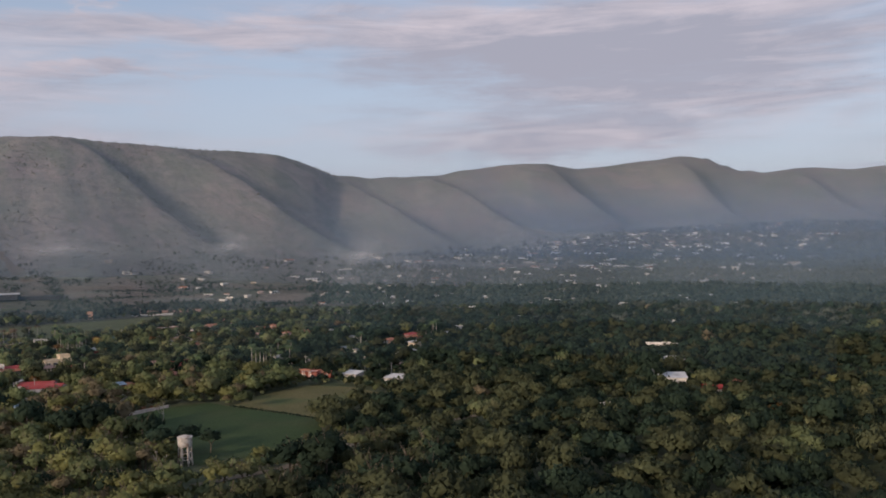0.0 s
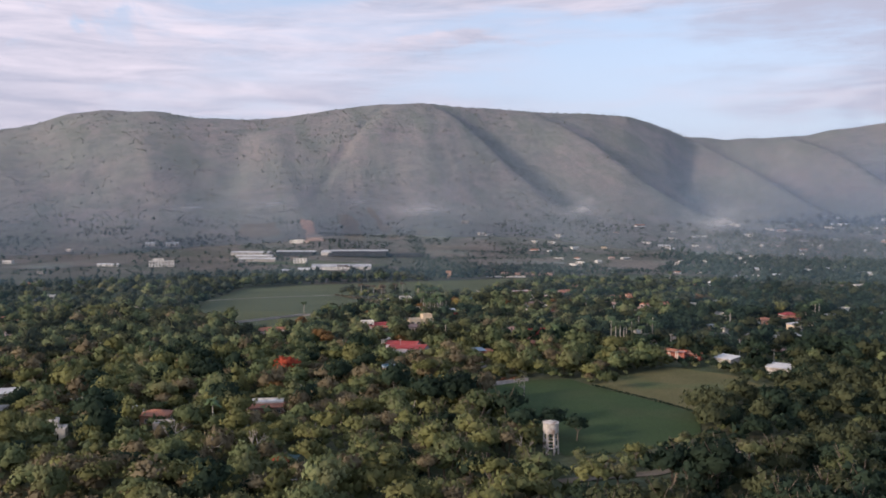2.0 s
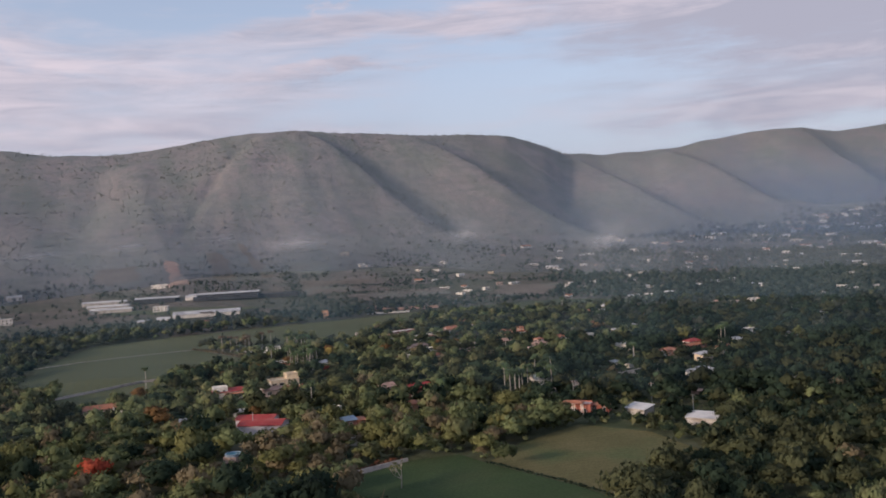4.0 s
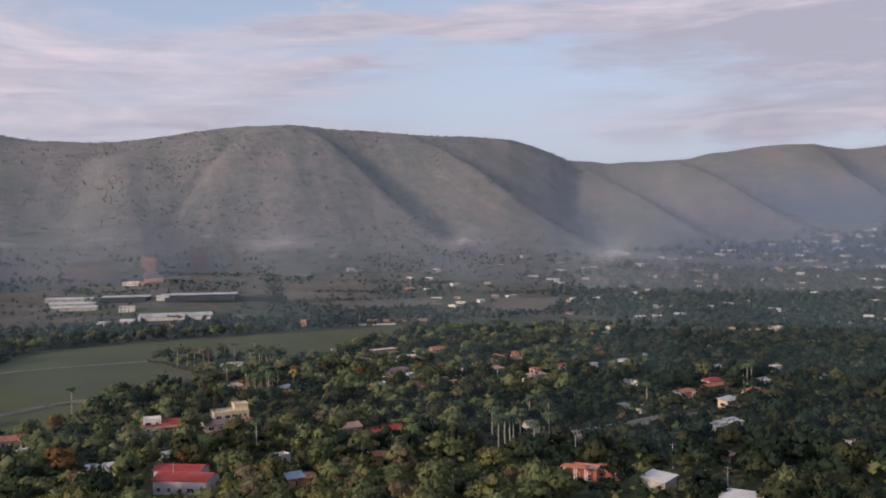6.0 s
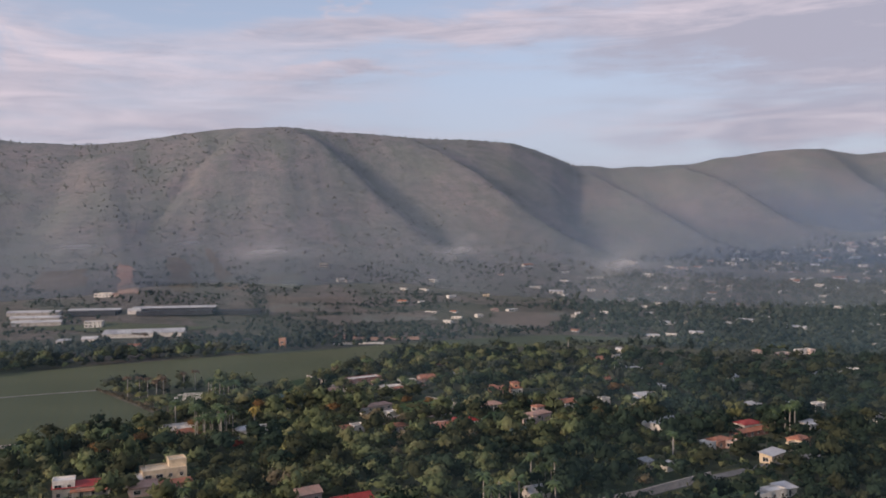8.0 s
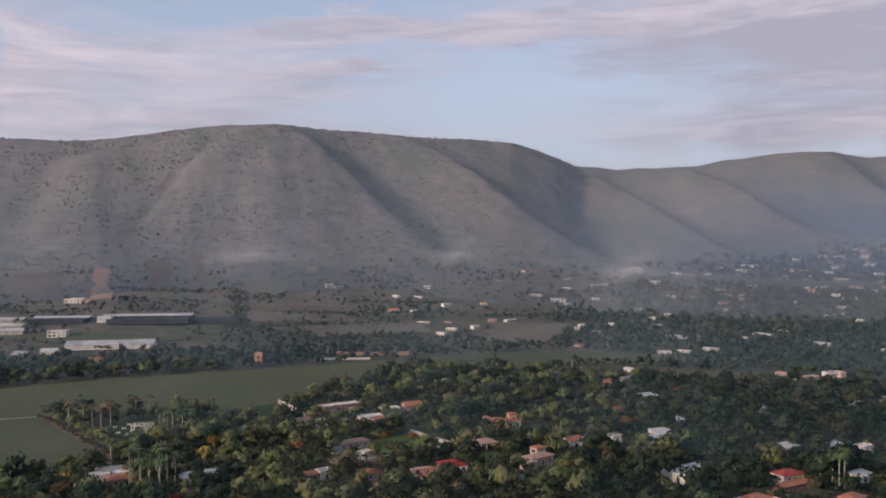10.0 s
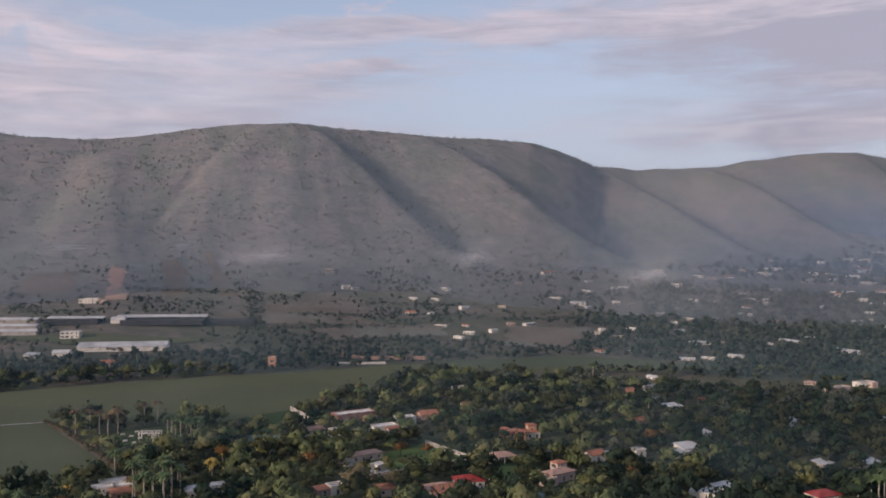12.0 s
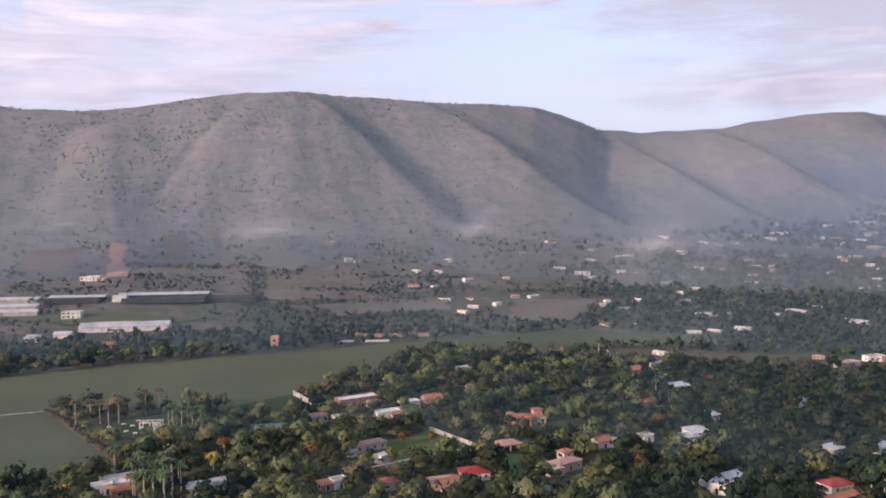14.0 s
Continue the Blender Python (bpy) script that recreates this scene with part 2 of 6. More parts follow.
PLOUGHED = surface("ploughed_earth", (0.032, 0.015, 0.011), (0.046, 0.022, 0.015), 0.08, 0.95, 1.5, 0.35, 0.8, rows=(1.6, 25, 0.4, (0.041, 0.021, 0.017)), spec=0.08)
LAWN = surface("lawn", (0.066, 0.108, 0.031), (0.096, 0.138, 0.043), 0.15, 0.9, 3.0, 0.2, 0.2)
DIRT = surface("dirt_track", (0.115, 0.094, 0.066), (0.170, 0.136, 0.098), 0.2, 0.95, 3.0, 0.25, 0.3)
ASPHALT = surface("worn_asphalt", (0.120, 0.120, 0.120), (0.192, 0.186, 0.180), 0.2, 0.9, 3.0, 0.2, 0.2)
RED_SOIL = surface("red_soil", (0.338, 0.200, 0.156), (0.413, 0.263, 0.206), 0.03, 0.95, 0.4, 0.25, 0.3, third=(0.275, 0.237, 0.200), third_scale=0.02)
DRY_PLOT = surface("dry_plot", (0.135, 0.110, 0.084), (0.185, 0.145, 0.114), 0.02, 0.95, 0.4, 0.25, 0.3, third=(0.176, 0.182, 0.149), third_scale=0.012)
WALL_PALE = surface("pale_pink_block", (0.46, 0.39, 0.35), (0.58, 0.50, 0.45), 0.3, 0.9, 4.0, 0.15, 0.2, third=(0.36, 0.30, 0.27), third_scale=0.3)
WHITE = surface("white_render", (0.67, 0.61, 0.54), (0.81, 0.75, 0.67), 0.25, 0.8, 3.0, 0.10, 0.1, third=(0.50, 0.46, 0.42), third_scale=0.35)
CREAM = surface("cream_render", (0.58, 0.45, 0.30), (0.68, 0.55, 0.38), 0.25, 0.8, 3.0, 0.10, 0.1, third=(0.45, 0.35, 0.25), third_scale=0.35)
PINK = surface("pink_render", (0.50, 0.36, 0.31), (0.60, 0.44, 0.38), 0.25, 0.8, 3.0, 0.10, 0.1, third=(0.42, 0.31, 0.27), third_scale=0.35)
LILAC = surface("grey_lilac_render", (0.52, 0.46, 0.48), (0.62, 0.56, 0.58), 0.25, 0.8, 3.0, 0.10, 0.1)
BRICK_RED = surface("brick_render", (0.26, 0.125, 0.10), (0.36, 0.18, 0.14), 0.3, 0.85, 4.0, 0.2, 0.2, third=(0.44, 0.34, 0.30), third_scale=0.25)
RED_WALL = surface("red_render", (0.34, 0.105, 0.075), (0.42, 0.145, 0.105), 0.25, 0.8, 3.0, 0.12, 0.1)
ORANGE_WALL = surface("orange_render", (0.52, 0.27, 0.17), (0.62, 0.35, 0.23), 0.25, 0.8, 3.0, 0.12, 0.1)
TILE = surface("clay_tile", (0.363, 0.138, 0.077), (0.484, 0.204, 0.121), 0.4, 0.8, 5.0, 0.25, 0.4, third=(0.286, 0.154, 0.110), third_scale=0.3, rows=(0.45, 0, 0.35, (0.242, 0.099, 0.066)))
TILE_PALE = surface("pale_clay_tile", (0.40, 0.24, 0.185), (0.50, 0.32, 0.25), 0.4, 0.8, 5.0, 0.25, 0.4, third=(0.33, 0.23, 0.18), third_scale=0.3, rows=(0.45, 0, 0.3, (0.30, 0.18, 0.14)))
RED_METAL = surface("red_sheet_roof", (0.270, 0.032, 0.028), (0.350, 0.048, 0.040), 0.3, 0.6, 5.0, 0.1, 0.2, third=(0.330, 0.077, 0.066), third_scale=0.2, rows=(0.8, 20, 0.3, (0.308, 0.050, 0.050)))
WHITE_METAL = surface("white_sheet_roof", (0.50, 0.48, 0.46), (0.64, 0.62, 0.59), 0.12, 0.65, 4.0, 0.08, 0.1, third=(0.36, 0.35, 0.35), third_scale=0.09, rows=(1.2, 22, 0.25, (0.38, 0.38, 0.40)))
CONCRETE = surface("weathered_concrete", (0.34, 0.31, 0.28), (0.48, 0.44, 0.40), 0.4, 0.9, 4.0, 0.2, 0.3, third=(0.26, 0.22, 0.19), third_scale=0.3)
STAINED = surface("stained_white_concrete", (0.38, 0.34, 0.30), (0.54, 0.49, 0.44), 0.9, 0.9, 3.0, 0.15, 0.2, third=(0.24, 0.16, 0.12), third_scale=0.5)
TEAL = surface("teal_netting", (0.09, 0.15, 0.15), (0.13, 0.20, 0.19), 0.3, 0.7, 3.0, 0.15, 0.1)
NET = surface("dark_shade_net", (0.035, 0.035, 0.042), (0.06, 0.06, 0.068), 0.1, 0.9, 2.0, 0.2, 0.1)
BLUE = surface("blue_sheet_roof", (0.26, 0.34, 0.42), (0.36, 0.44, 0.52), 0.3, 0.5, 3.0, 0.1, 0.1)
WATER = surface("pool_water", (0.10, 0.24, 0.32), (0.14, 0.30, 0.38), 0.5, 0.08, 3.0, 0.1, 0.1, spec=0.5)
GLASS = surface("dark_window_glass", (0.018, 0.022, 0.028), (0.03, 0.035, 0.042), 0.5, 0.12, 3.0, 0.1, 0.0, spec=0.5)
WOOD = surface("brown_wood", (0.12, 0.07, 0.04), (0.2, 0.12, 0.07), 0.8, 0.7, 8.0, 0.25, 0.3)
POLE = surface("pole_concrete", (0.30, 0.29, 0.28), (0.42, 0.41, 0.39), 0.5, 0.9, 6.0, 0.15, 0.2)


def ground_material():
    """Dry grass and earth on the plain, thorn scrub greyed as if by haze up the hillside, by the attribute 'upslope'.
    """
    m = bpy.data.materials.new("ground_and_scrub")
    m.use_nodes = True
    N, L = m.node_tree.nodes, m.node_tree.links
    p = N["Principled BSDF"]
    pos = N.new("ShaderNodeNewGeometry").outputs["Position"]

    def tex(s, detail=5, rough=0.6):
        n = N.new("ShaderNodeTexNoise")
        n.inputs["Scale"].default_value, n.inputs["Detail"].default_value, n.inputs["Roughness"].default_value = s, detail, rough
        L.new(pos, n.inputs["Vector"])
        return n.outputs["Fac"]

    def ranged(v, lo, hi, a=0.0, b=1.0):
        r = N.new("ShaderNodeMapRange")
        L.new(v, r.inputs["Value"])
        for key, val in (("From Min", lo), ("From Max", hi), ("To Min", a), ("To Max", b)):
            r.inputs[key].default_value = val
        return r.outputs[0]

    def mix(f, a, b, kind="MIX"):
        n = N.new("ShaderNodeMix")
        n.data_type, n.blend_type = "RGBA", kind
        for slot, v in ((0, f), (6, a), (7, b)):
            if isinstance(v, (int, float)):
                n.inputs[slot].default_value = v
            elif isinstance(v, tuple):
                n.inputs[slot].default_value = (*v, 1)
            else:
                L.new(v, n.inputs[slot])
        return n.outputs[2]

    at = N.new("ShaderNodeAttribute")
    at.attribute_name = "upslope"
    plain = mix(ranged(tex(0.012), 0.42, 0.6), (0.058, 0.074, 0.036), (0.100, 0.098, 0.060))
    plain = mix(ranged(tex(0.05), 0.5, 0.62), plain, (0.080, 0.090, 0.050))
    dry = mix(ranged(tex(0.02), 0.42, 0.6), (0.120, 0.098, 0.074), (0.175, 0.136, 0.108))
    cells = N.new("ShaderNodeTexVoronoi")
    cells.inputs["Scale"].default_value, cells.inputs["Randomness"].default_value = 0.016, 0.8
    turned = N.new("ShaderNodeMapping")
    turned.inputs["Rotation"].default_value, turned.inputs["Scale"].default_value = (0, 0, radians(-24)), (0.6, 1.5, 0.0)
    wobble = N.new("ShaderNodeTexNoise")
    wobble.inputs["Scale"].default_value, wobble.inputs["Detail"].default_value = 0.02, 6
    L.new(pos, wobble.inputs["Vector"])
    moved = N.new("ShaderNodeVectorMath")
    moved.operation = "MULTIPLY_ADD"
    L.new(wobble.outputs["Color"], moved.inputs[0])
    moved.inputs[1].default_value = (55, 55, 0)
    L.new(pos, moved.inputs[2])
    L.new(moved.outputs[0], turned.inputs[0])
    L.new(turned.outputs[0], cells.inputs["Vector"])
    plot = N.new("ShaderNodeSeparateColor")
    L.new(cells.outputs["Color"], plot.inputs[0])
    dry = mix(ranged(plot.outputs[0], 0.3, 0.7, 0, 0.65), dry, (0.084, 0.090, 0.058))
    dry = mix(ranged(plot.outputs[1], 0.62, 0.8, 0, 0.6), dry, (0.195, 0.145, 0.118))
    dry = mix(ranged(tex(0.07, 6, 0.7), 0.5, 0.62, 0, 0.7), dry, (0.070, 0.078, 0.052))
    plain = mix(ranged(at.outputs["Fac"], -0.75, -0.4), plain, dry)
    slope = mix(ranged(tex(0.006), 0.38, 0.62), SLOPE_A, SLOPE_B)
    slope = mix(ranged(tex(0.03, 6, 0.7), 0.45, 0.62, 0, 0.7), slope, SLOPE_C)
    # growth runs in streaks down the slope
    side, run, lay = N.new("ShaderNodeAttribute"), N.new("ShaderNodeTexNoise"), N.new("ShaderNodeCombineXYZ")
    side.attribute_name = "across"
    L.new(side.outputs["Fac"], lay.inputs[0])
    L.new(at.outputs["Fac"], lay.inputs[1])
    stretch = N.new("ShaderNodeMapping")
    stretch.inputs["Scale"].default_value = (0.42, 2.2, 1)
    L.new(lay.outputs[0], stretch.inputs[0])
    run.inputs["Scale"].default_value, run.inputs["Detail"].default_value, run.inputs["Roughness"].default_value = 1.0, 7, 0.6
    L.new(stretch.outputs[0], run.inputs["Vector"])
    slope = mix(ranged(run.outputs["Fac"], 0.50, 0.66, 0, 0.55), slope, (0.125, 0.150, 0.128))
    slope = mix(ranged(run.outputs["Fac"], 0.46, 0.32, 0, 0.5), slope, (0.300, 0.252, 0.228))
    # single bushes
    speck = N.new("ShaderNodeTexVoronoi")
    speck.inputs["Scale"].default_value = 0.10
    L.new(pos, speck.inputs["Vector"])
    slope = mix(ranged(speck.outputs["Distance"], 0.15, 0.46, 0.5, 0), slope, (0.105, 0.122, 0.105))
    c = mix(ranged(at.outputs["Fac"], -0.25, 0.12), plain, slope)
    c = mix(1.0, c, ranged(tex(0.35, 3), 0.25, 0.75, 0.75, 1.25), "MULTIPLY")
    L.new(c, p.inputs["Base Color"])
    p.inputs["Roughness"].default_value, p.inputs["Specular IOR Level"].default_value = 0.95, 0.2
    b = N.new("ShaderNodeBump")
    b.inputs["Strength"].default_value, b.inputs["Distance"].default_value = 0.5, 3.0
    L.new(tex(0.12, 4), b.inputs["Height"])
    L.new(b.outputs[0], p.inputs["Normal"])
    return m


# hillside scrub colours, with the grey and pallor of haze mixed in
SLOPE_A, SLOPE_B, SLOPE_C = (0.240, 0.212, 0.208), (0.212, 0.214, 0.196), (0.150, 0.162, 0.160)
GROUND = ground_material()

# ---- the lie of the land ----
CX, CY = 20.0, 80.0            # the middle from which the ring of hills is described
# bearing (degrees right of +y): distance and rise (degrees) of the crest
CREST_AT = [-110, -85, -72, -61, -52, -45, -40, -28, -20, -14, -11, -9.7, -4, 4, 10, 14, 20, 30, 60, 110]
CREST_FAR = [3200, 3200, 3000, 2600, 2250, 2050, 2000, 1900, 2050, 2250, 2420, 2680, 2950, 3000, 3400, 3600, 3900, 4000, 4000, 3500]
RISE_AT = [-110, -85, -79, -74, -71, -67.4, -63.3, -59.8, -55.2, -52.7, -50.8, -48.9, -46.3, -44.5, -42.6, -40.7, -38.4, -35.7, -33.3, -30.8, -27.8, -25,
           -22, -19.1, -15.8, -13.6, -12.1, -9.7, -7.5, -4.5, -2.6, .3, 3.2, 4.84, 7.0, 10.4, 13.3, 14.9, 16.8, 18.3, 21.4, 23.3, 25.3, 30, 45, 60, 110]
RISE = [1.5, 1.7, 2.1, 2.2, 2.65, 3.5, 4.28, 4.57, 4.68, 5.25, 5.9, 6.22, 6.34, 6.2, 5.98, 5.96, 6.04, 6.43, 6.84, 7.12, 7.24, 7.06,
        6.78, 6.59, 6.42, 6.17, 5.64, 4.73, 4.48, 4.5, 4.58, 5.02, 5.2, 5.12, 4.72, 5.02, 5.25, 5.2, 4.3, 4.0, 4.2, 3.98, 4.08, 3.8, 3, 2, 1.5]
FOOT_AT = [-110, -85, -61, -45, -36, -20, -10, 0, 5, 12, 24, 110]
FOOT_FAR = [2000, 2000, 1500, 1250, 1130, 1180, 1350, 1650, 1950, 2450, 2800, 2800]
FOOT_Z = [60, 60, 50, 45, 42, 42, 42, 45, 60, 95, 120, 100]
# spurs: bearing at the crest and at the foot, and the depth of the valley to the right of each
SPUR_TOP = [-120, -95, -76, -66, -57, -48, -39, -29.5, -28, -21.5, -11.2, -4.6, 4.2, 12.6, 19.5, 26, 40, 125]
SPUR_FOOT = [-120, -93, -72, -62, -53, -45, -36.3, -34.5, -15.5, -5.3, 1.7, 7, 12, 19, 26, 33, 46, 125]
SPUR_DEEP = [14, 14, 12, 12, 12, 12, 11, 4, 46, 66, 72, 90, 80, 80, 60, 50, 40, 20]


# gullies: bearing at the top and at the bottom, how far up they start and end, half width in degrees, depth
GULLIES = [(-30.6, -35.6, 0.92, 0.30, 0.42, 8), (-39.5, -42.0, 0.85, 0.30, 1.3, 9), (-25.0, -21.8, 0.9, 0.45, 0.6, 3), (-47.5, -50, 0.85, 0.3, 1.2, 8), (-56, -58, 0.8, 0.3, 1.4, 7)]


def leaning(a, c):
    """Bearing at the foot of the spur on which a point of the slope lies."""
    return a + np.interp(a, [-40, -29, -20, 5, 30], [0.0, 4.0, 11.0, 9.0, 6.0]) * c


def hill(x, y):
    """Height of the ground, and how far up the hillside (0 at the foot, 1 on the crest)."""
    x, y = np.asarray(x, float), np.asarray(y, float)
    dx, dy = x - CX, y - CY
    d = np.hypot(dx, dy) + 1e-6
    a = np.degrees(np.arctan2(dx, dy)).clip(-110, 110)
    far, foot, zf = np.interp(a, CREST_AT, CREST_FAR), np.interp(a, FOOT_AT, FOOT_FAR), np.interp(a, FOOT_AT, FOOT_Z)
    top = 80 + far * np.tan(np.radians(np.interp(a, RISE_AT, RISE)))
    s = (d - foot) / (far - foot)
    u = ((d - 700) / (foot - 700)).clip(0, 1)
    plain = zf * u**2
    c = s.clip(0, 1)
    rise = (top - zf) * (0.45 * c + 0.55 * c * c * (3 - 2 * c))
    # spurs lean from the crest to the foot
    k, deep = c**0.8, np.zeros_like(d)
    for n in range(len(SPUR_TOP) - 1):
        lo = SPUR_FOOT[n] + (SPUR_TOP[n] - SPUR_FOOT[n]) * k
        hi = SPUR_FOOT[n + 1] + (SPUR_TOP[n + 1] - SPUR_FOOT[n + 1]) * k
        v = ((a - lo) / (hi - lo)).clip(0, 1)
        fall = np.where(v < 0.3, np.sin(np.pi / 2 * v / 0.3), np.cos(np.pi / 2 * (v - 0.3) / 0.7)).clip(0, 1)
        deep = np.maximum(deep, SPUR_DEEP[n] * fall**1.25)
    cut = deep * np.sin(np.pi * c**1.1) * 0.85
    # narrow gullies and fine fluting down the slopes
    for high_end, low_end, c1, c0, wide, drop in GULLIES:
        mid = low_end + (high_end - low_end) * ((c - c0) / (c1 - c0)).clip(-0.2, 1.1)
        cut = cut + drop * np.exp(-((a - mid) / wide) ** 2) * np.sin(np.pi * ((c - c0 + 0.1) / (c1 - c0 + 0.2)).clip(0, 1))
    q = leaning(a, c)
    cut = cut + (0.5 * np.sin(q * 2.9 + 2 * np.sin(c * 5)) + 0.35 * np.sin(q * 5.7 + 1) + 0.25 * np.sin(q * 9.1 + 3 * np.sin(c * 9))) * np.sin(np.pi * c)
    back = (s - 1).clip(0, None) * (far - foot)
    z = plain + rise - cut - np.minimum(back * 0.35, top - 20)
    return z, s


def ground(x, y):
    return hill(x, y)[0]


def mesh_object(name, verts, faces, material, smooth=False, parent=None):
    me = bpy.data.meshes.new(name)
    me.from_pydata(verts, [], faces)
    me.materials.append(material)
    if smooth:
        me.polygons.foreach_set("use_smooth", np.ones(len(me.polygons), bool))
    me.update()
    ob = new(name, me)
    if parent:
        ob.parent = parent
    return ob


def terrain():
    angles = np.r_[np.arange(-95, 34, 0.32), np.arange(34, 265, 4.0)]
    rings = np.r_[0.5, np.arange(100, 700, 100), np.arange(700, 1100, 25), np.arange(1100, 3600, 17), np.arange(3600, 4700, 60)]
    A, R = np.meshgrid(np.radians(angles), rings)
    X, Y = CX + R * np.sin(A), CY + R * np.cos(A)
    Z, S = hill(X, Y)
    behind = (np.cos(A) < -0.2)
    Z = np.where(behind, Z * 0.6, Z)
    rough = np.zeros_like(Z)
    g = np.random.default_rng(5)
    for k in range(14):
        w = 2 * np.pi / (70 * 1.25 ** (k % 7) + 30)
        th = g.uniform(0, 6.28)
        rough += np.sin(w * (X * np.cos(th) + Y * np.sin(th)) + g.uniform(0, 6.28))
    Z = Z + rough * 0.9 * S.clip(0, 0.6)
    n, k = A.shape
    idx = np.arange(n * k).reshape(n, k)
    quads = np.stack([idx[:-1], idx[1:], np.roll(idx, -1, 1)[1:], np.roll(idx, -1, 1)[:-1]], -1).reshape(-1, 4)[:, ::-1]
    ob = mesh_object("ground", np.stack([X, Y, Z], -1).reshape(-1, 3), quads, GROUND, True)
    at = ob.data.attributes.new("upslope", "FLOAT", "POINT")
    at.data.foreach_set("value", S.ravel().astype(np.float32))
    way = np.degrees(np.arctan2(X - CX, Y - CY))
    at = ob.data.attributes.new("across", "FLOAT", "POINT")
    at.data.foreach_set("value", leaning(way, S.clip(0, 1)).ravel().astype(np.float32))
    tagged(ob, "valley floor of dry grass and earth rising to scrub-covered hills", "ground", kind="structure")


terrain()

# ---- fields, tracks and walls on the plain ----
CLEAR = []       # polygons where no tree stands
LINES = []       # polylines with a clear width
SPOTS = []       # round clearings: x, y, radius
VIEW_GAPS = []       # strips running towards the camera, with low trees only: x, y, half width


def field(name, pts, material, label, lift=0.25, clear=True):
    bm = bmesh.new()
    full = []
    for (ax, ay), (bx, by) in zip(pts, pts[1:] + pts[:1]):
        n = max(1, int(math.hypot(bx - ax, by - ay) / 25))
        full += [(ax + (bx - ax) * i / n, ay + (by - ay) * i / n) for i in range(n)]
    f = bm.faces.new([bm.verts.new((x, y, float(ground(x, y)) + lift)) for x, y in full])
    f.normal_update()
    if f.normal.z < 0:
        f.normal_flip()
    bmesh.ops.triangulate(bm, faces=[f])
    me = bpy.data.meshes.new(name)
    bm.to_mesh(me)
    bm.free()
    me.materials.append(material)
    ob = new(name, me)
    tagged(ob, label, "field", kind="structure")
    if clear:
        CLEAR.append(np.array(pts, float))
    return ob


def draped(name, corners, material, label, lift=0.5, n=14, category="field"):
    """A patch between four corners that follows the slope."""
    u, v = np.meshgrid(np.linspace(0, 1, n + 1), np.linspace(0, 1, n + 1))
    P = [np.array(c, float) for c in corners]
    X, Y = ((1 - u) * (1 - v) * P[0][k] + u * (1 - v) * P[1][k] + u * v * P[2][k] + (1 - u) * v * P[3][k] for k in (0, 1))
    X, Y = X + 3.0 * np.sin(X * 0.11 + Y * 0.17) + 1.6 * np.sin(Y * 0.41), Y + 2.5 * np.sin(X * 0.13 - Y * 0.05) + 1.4 * np.sin(X * 0.37)
    Z = ground(X, Y) + lift
    idx = np.arange((n + 1) ** 2).reshape(n + 1, n + 1)
    q = np.stack([idx[:-1, :-1], idx[:-1, 1:], idx[1:, 1:], idx[1:, :-1]], -1).reshape(-1, 4)
    a, b, c = (np.array((X.flat[i], Y.flat[i])) for i in q[0][:3])
    if np.cross(b - a, c - a) < 0:
        q = q[:, ::-1]
    ob = mesh_object(name, np.stack([X, Y, Z], -1).reshape(-1, 3), q, material, True)
    CLEAR.append(np.array(corners, float))
    return tagged(ob, label, category, kind="structure")


def ribbon(name, pts, wide, material, label, lift=0.3, category="road"):
    P = np.array(pts, float)
    side = np.gradient(P, axis=0)
    side = np.stack([-side[:, 1], side[:, 0]], -1)
    side /= np.linalg.norm(side, axis=1, keepdims=True)
    both = np.concatenate([P + side * wide / 2, P - side * wide / 2])
    z = ground(both[:, 0], both[:, 1]) + lift
    n = len(P)
    q = [(i, n + i, n + i + 1, i + 1) for i in range(n - 1)]
    ob = mesh_object(name, np.c_[both, z], q, material)
    LINES.append((P, wide / 2 + 1.5))
    return tagged(ob, label, category, kind="structure")


def box(bm, x0, y0, z0, x1, y1, z1, m=None):
    vs = [bm.verts.new((x, y, z)) for z in (z0, z1) for x, y in ((x0, y0), (x1, y0), (x1, y1), (x0, y1))]
    if m:
        for v in vs:
            v.co = m @ v.co
    for f in ((3, 2, 1, 0), (4, 5, 6, 7), (0, 1, 5, 4), (1, 2, 6, 5), (2, 3, 7, 6), (3, 0, 4, 7)):
        bm.faces.new([vs[i] for i in f])
    return vs


def part(name, bm, material, parent, label=""):
    """Links a bmesh as one mesh object under a thing or a part."""
    me = bpy.data.meshes.new(name)
    bm.to_mesh(me)
    bm.free()
    me.materials.append(material)
    ob = new(name, me)
    ob.parent = parent
    if label:
        ob["label"] = label
    return ob


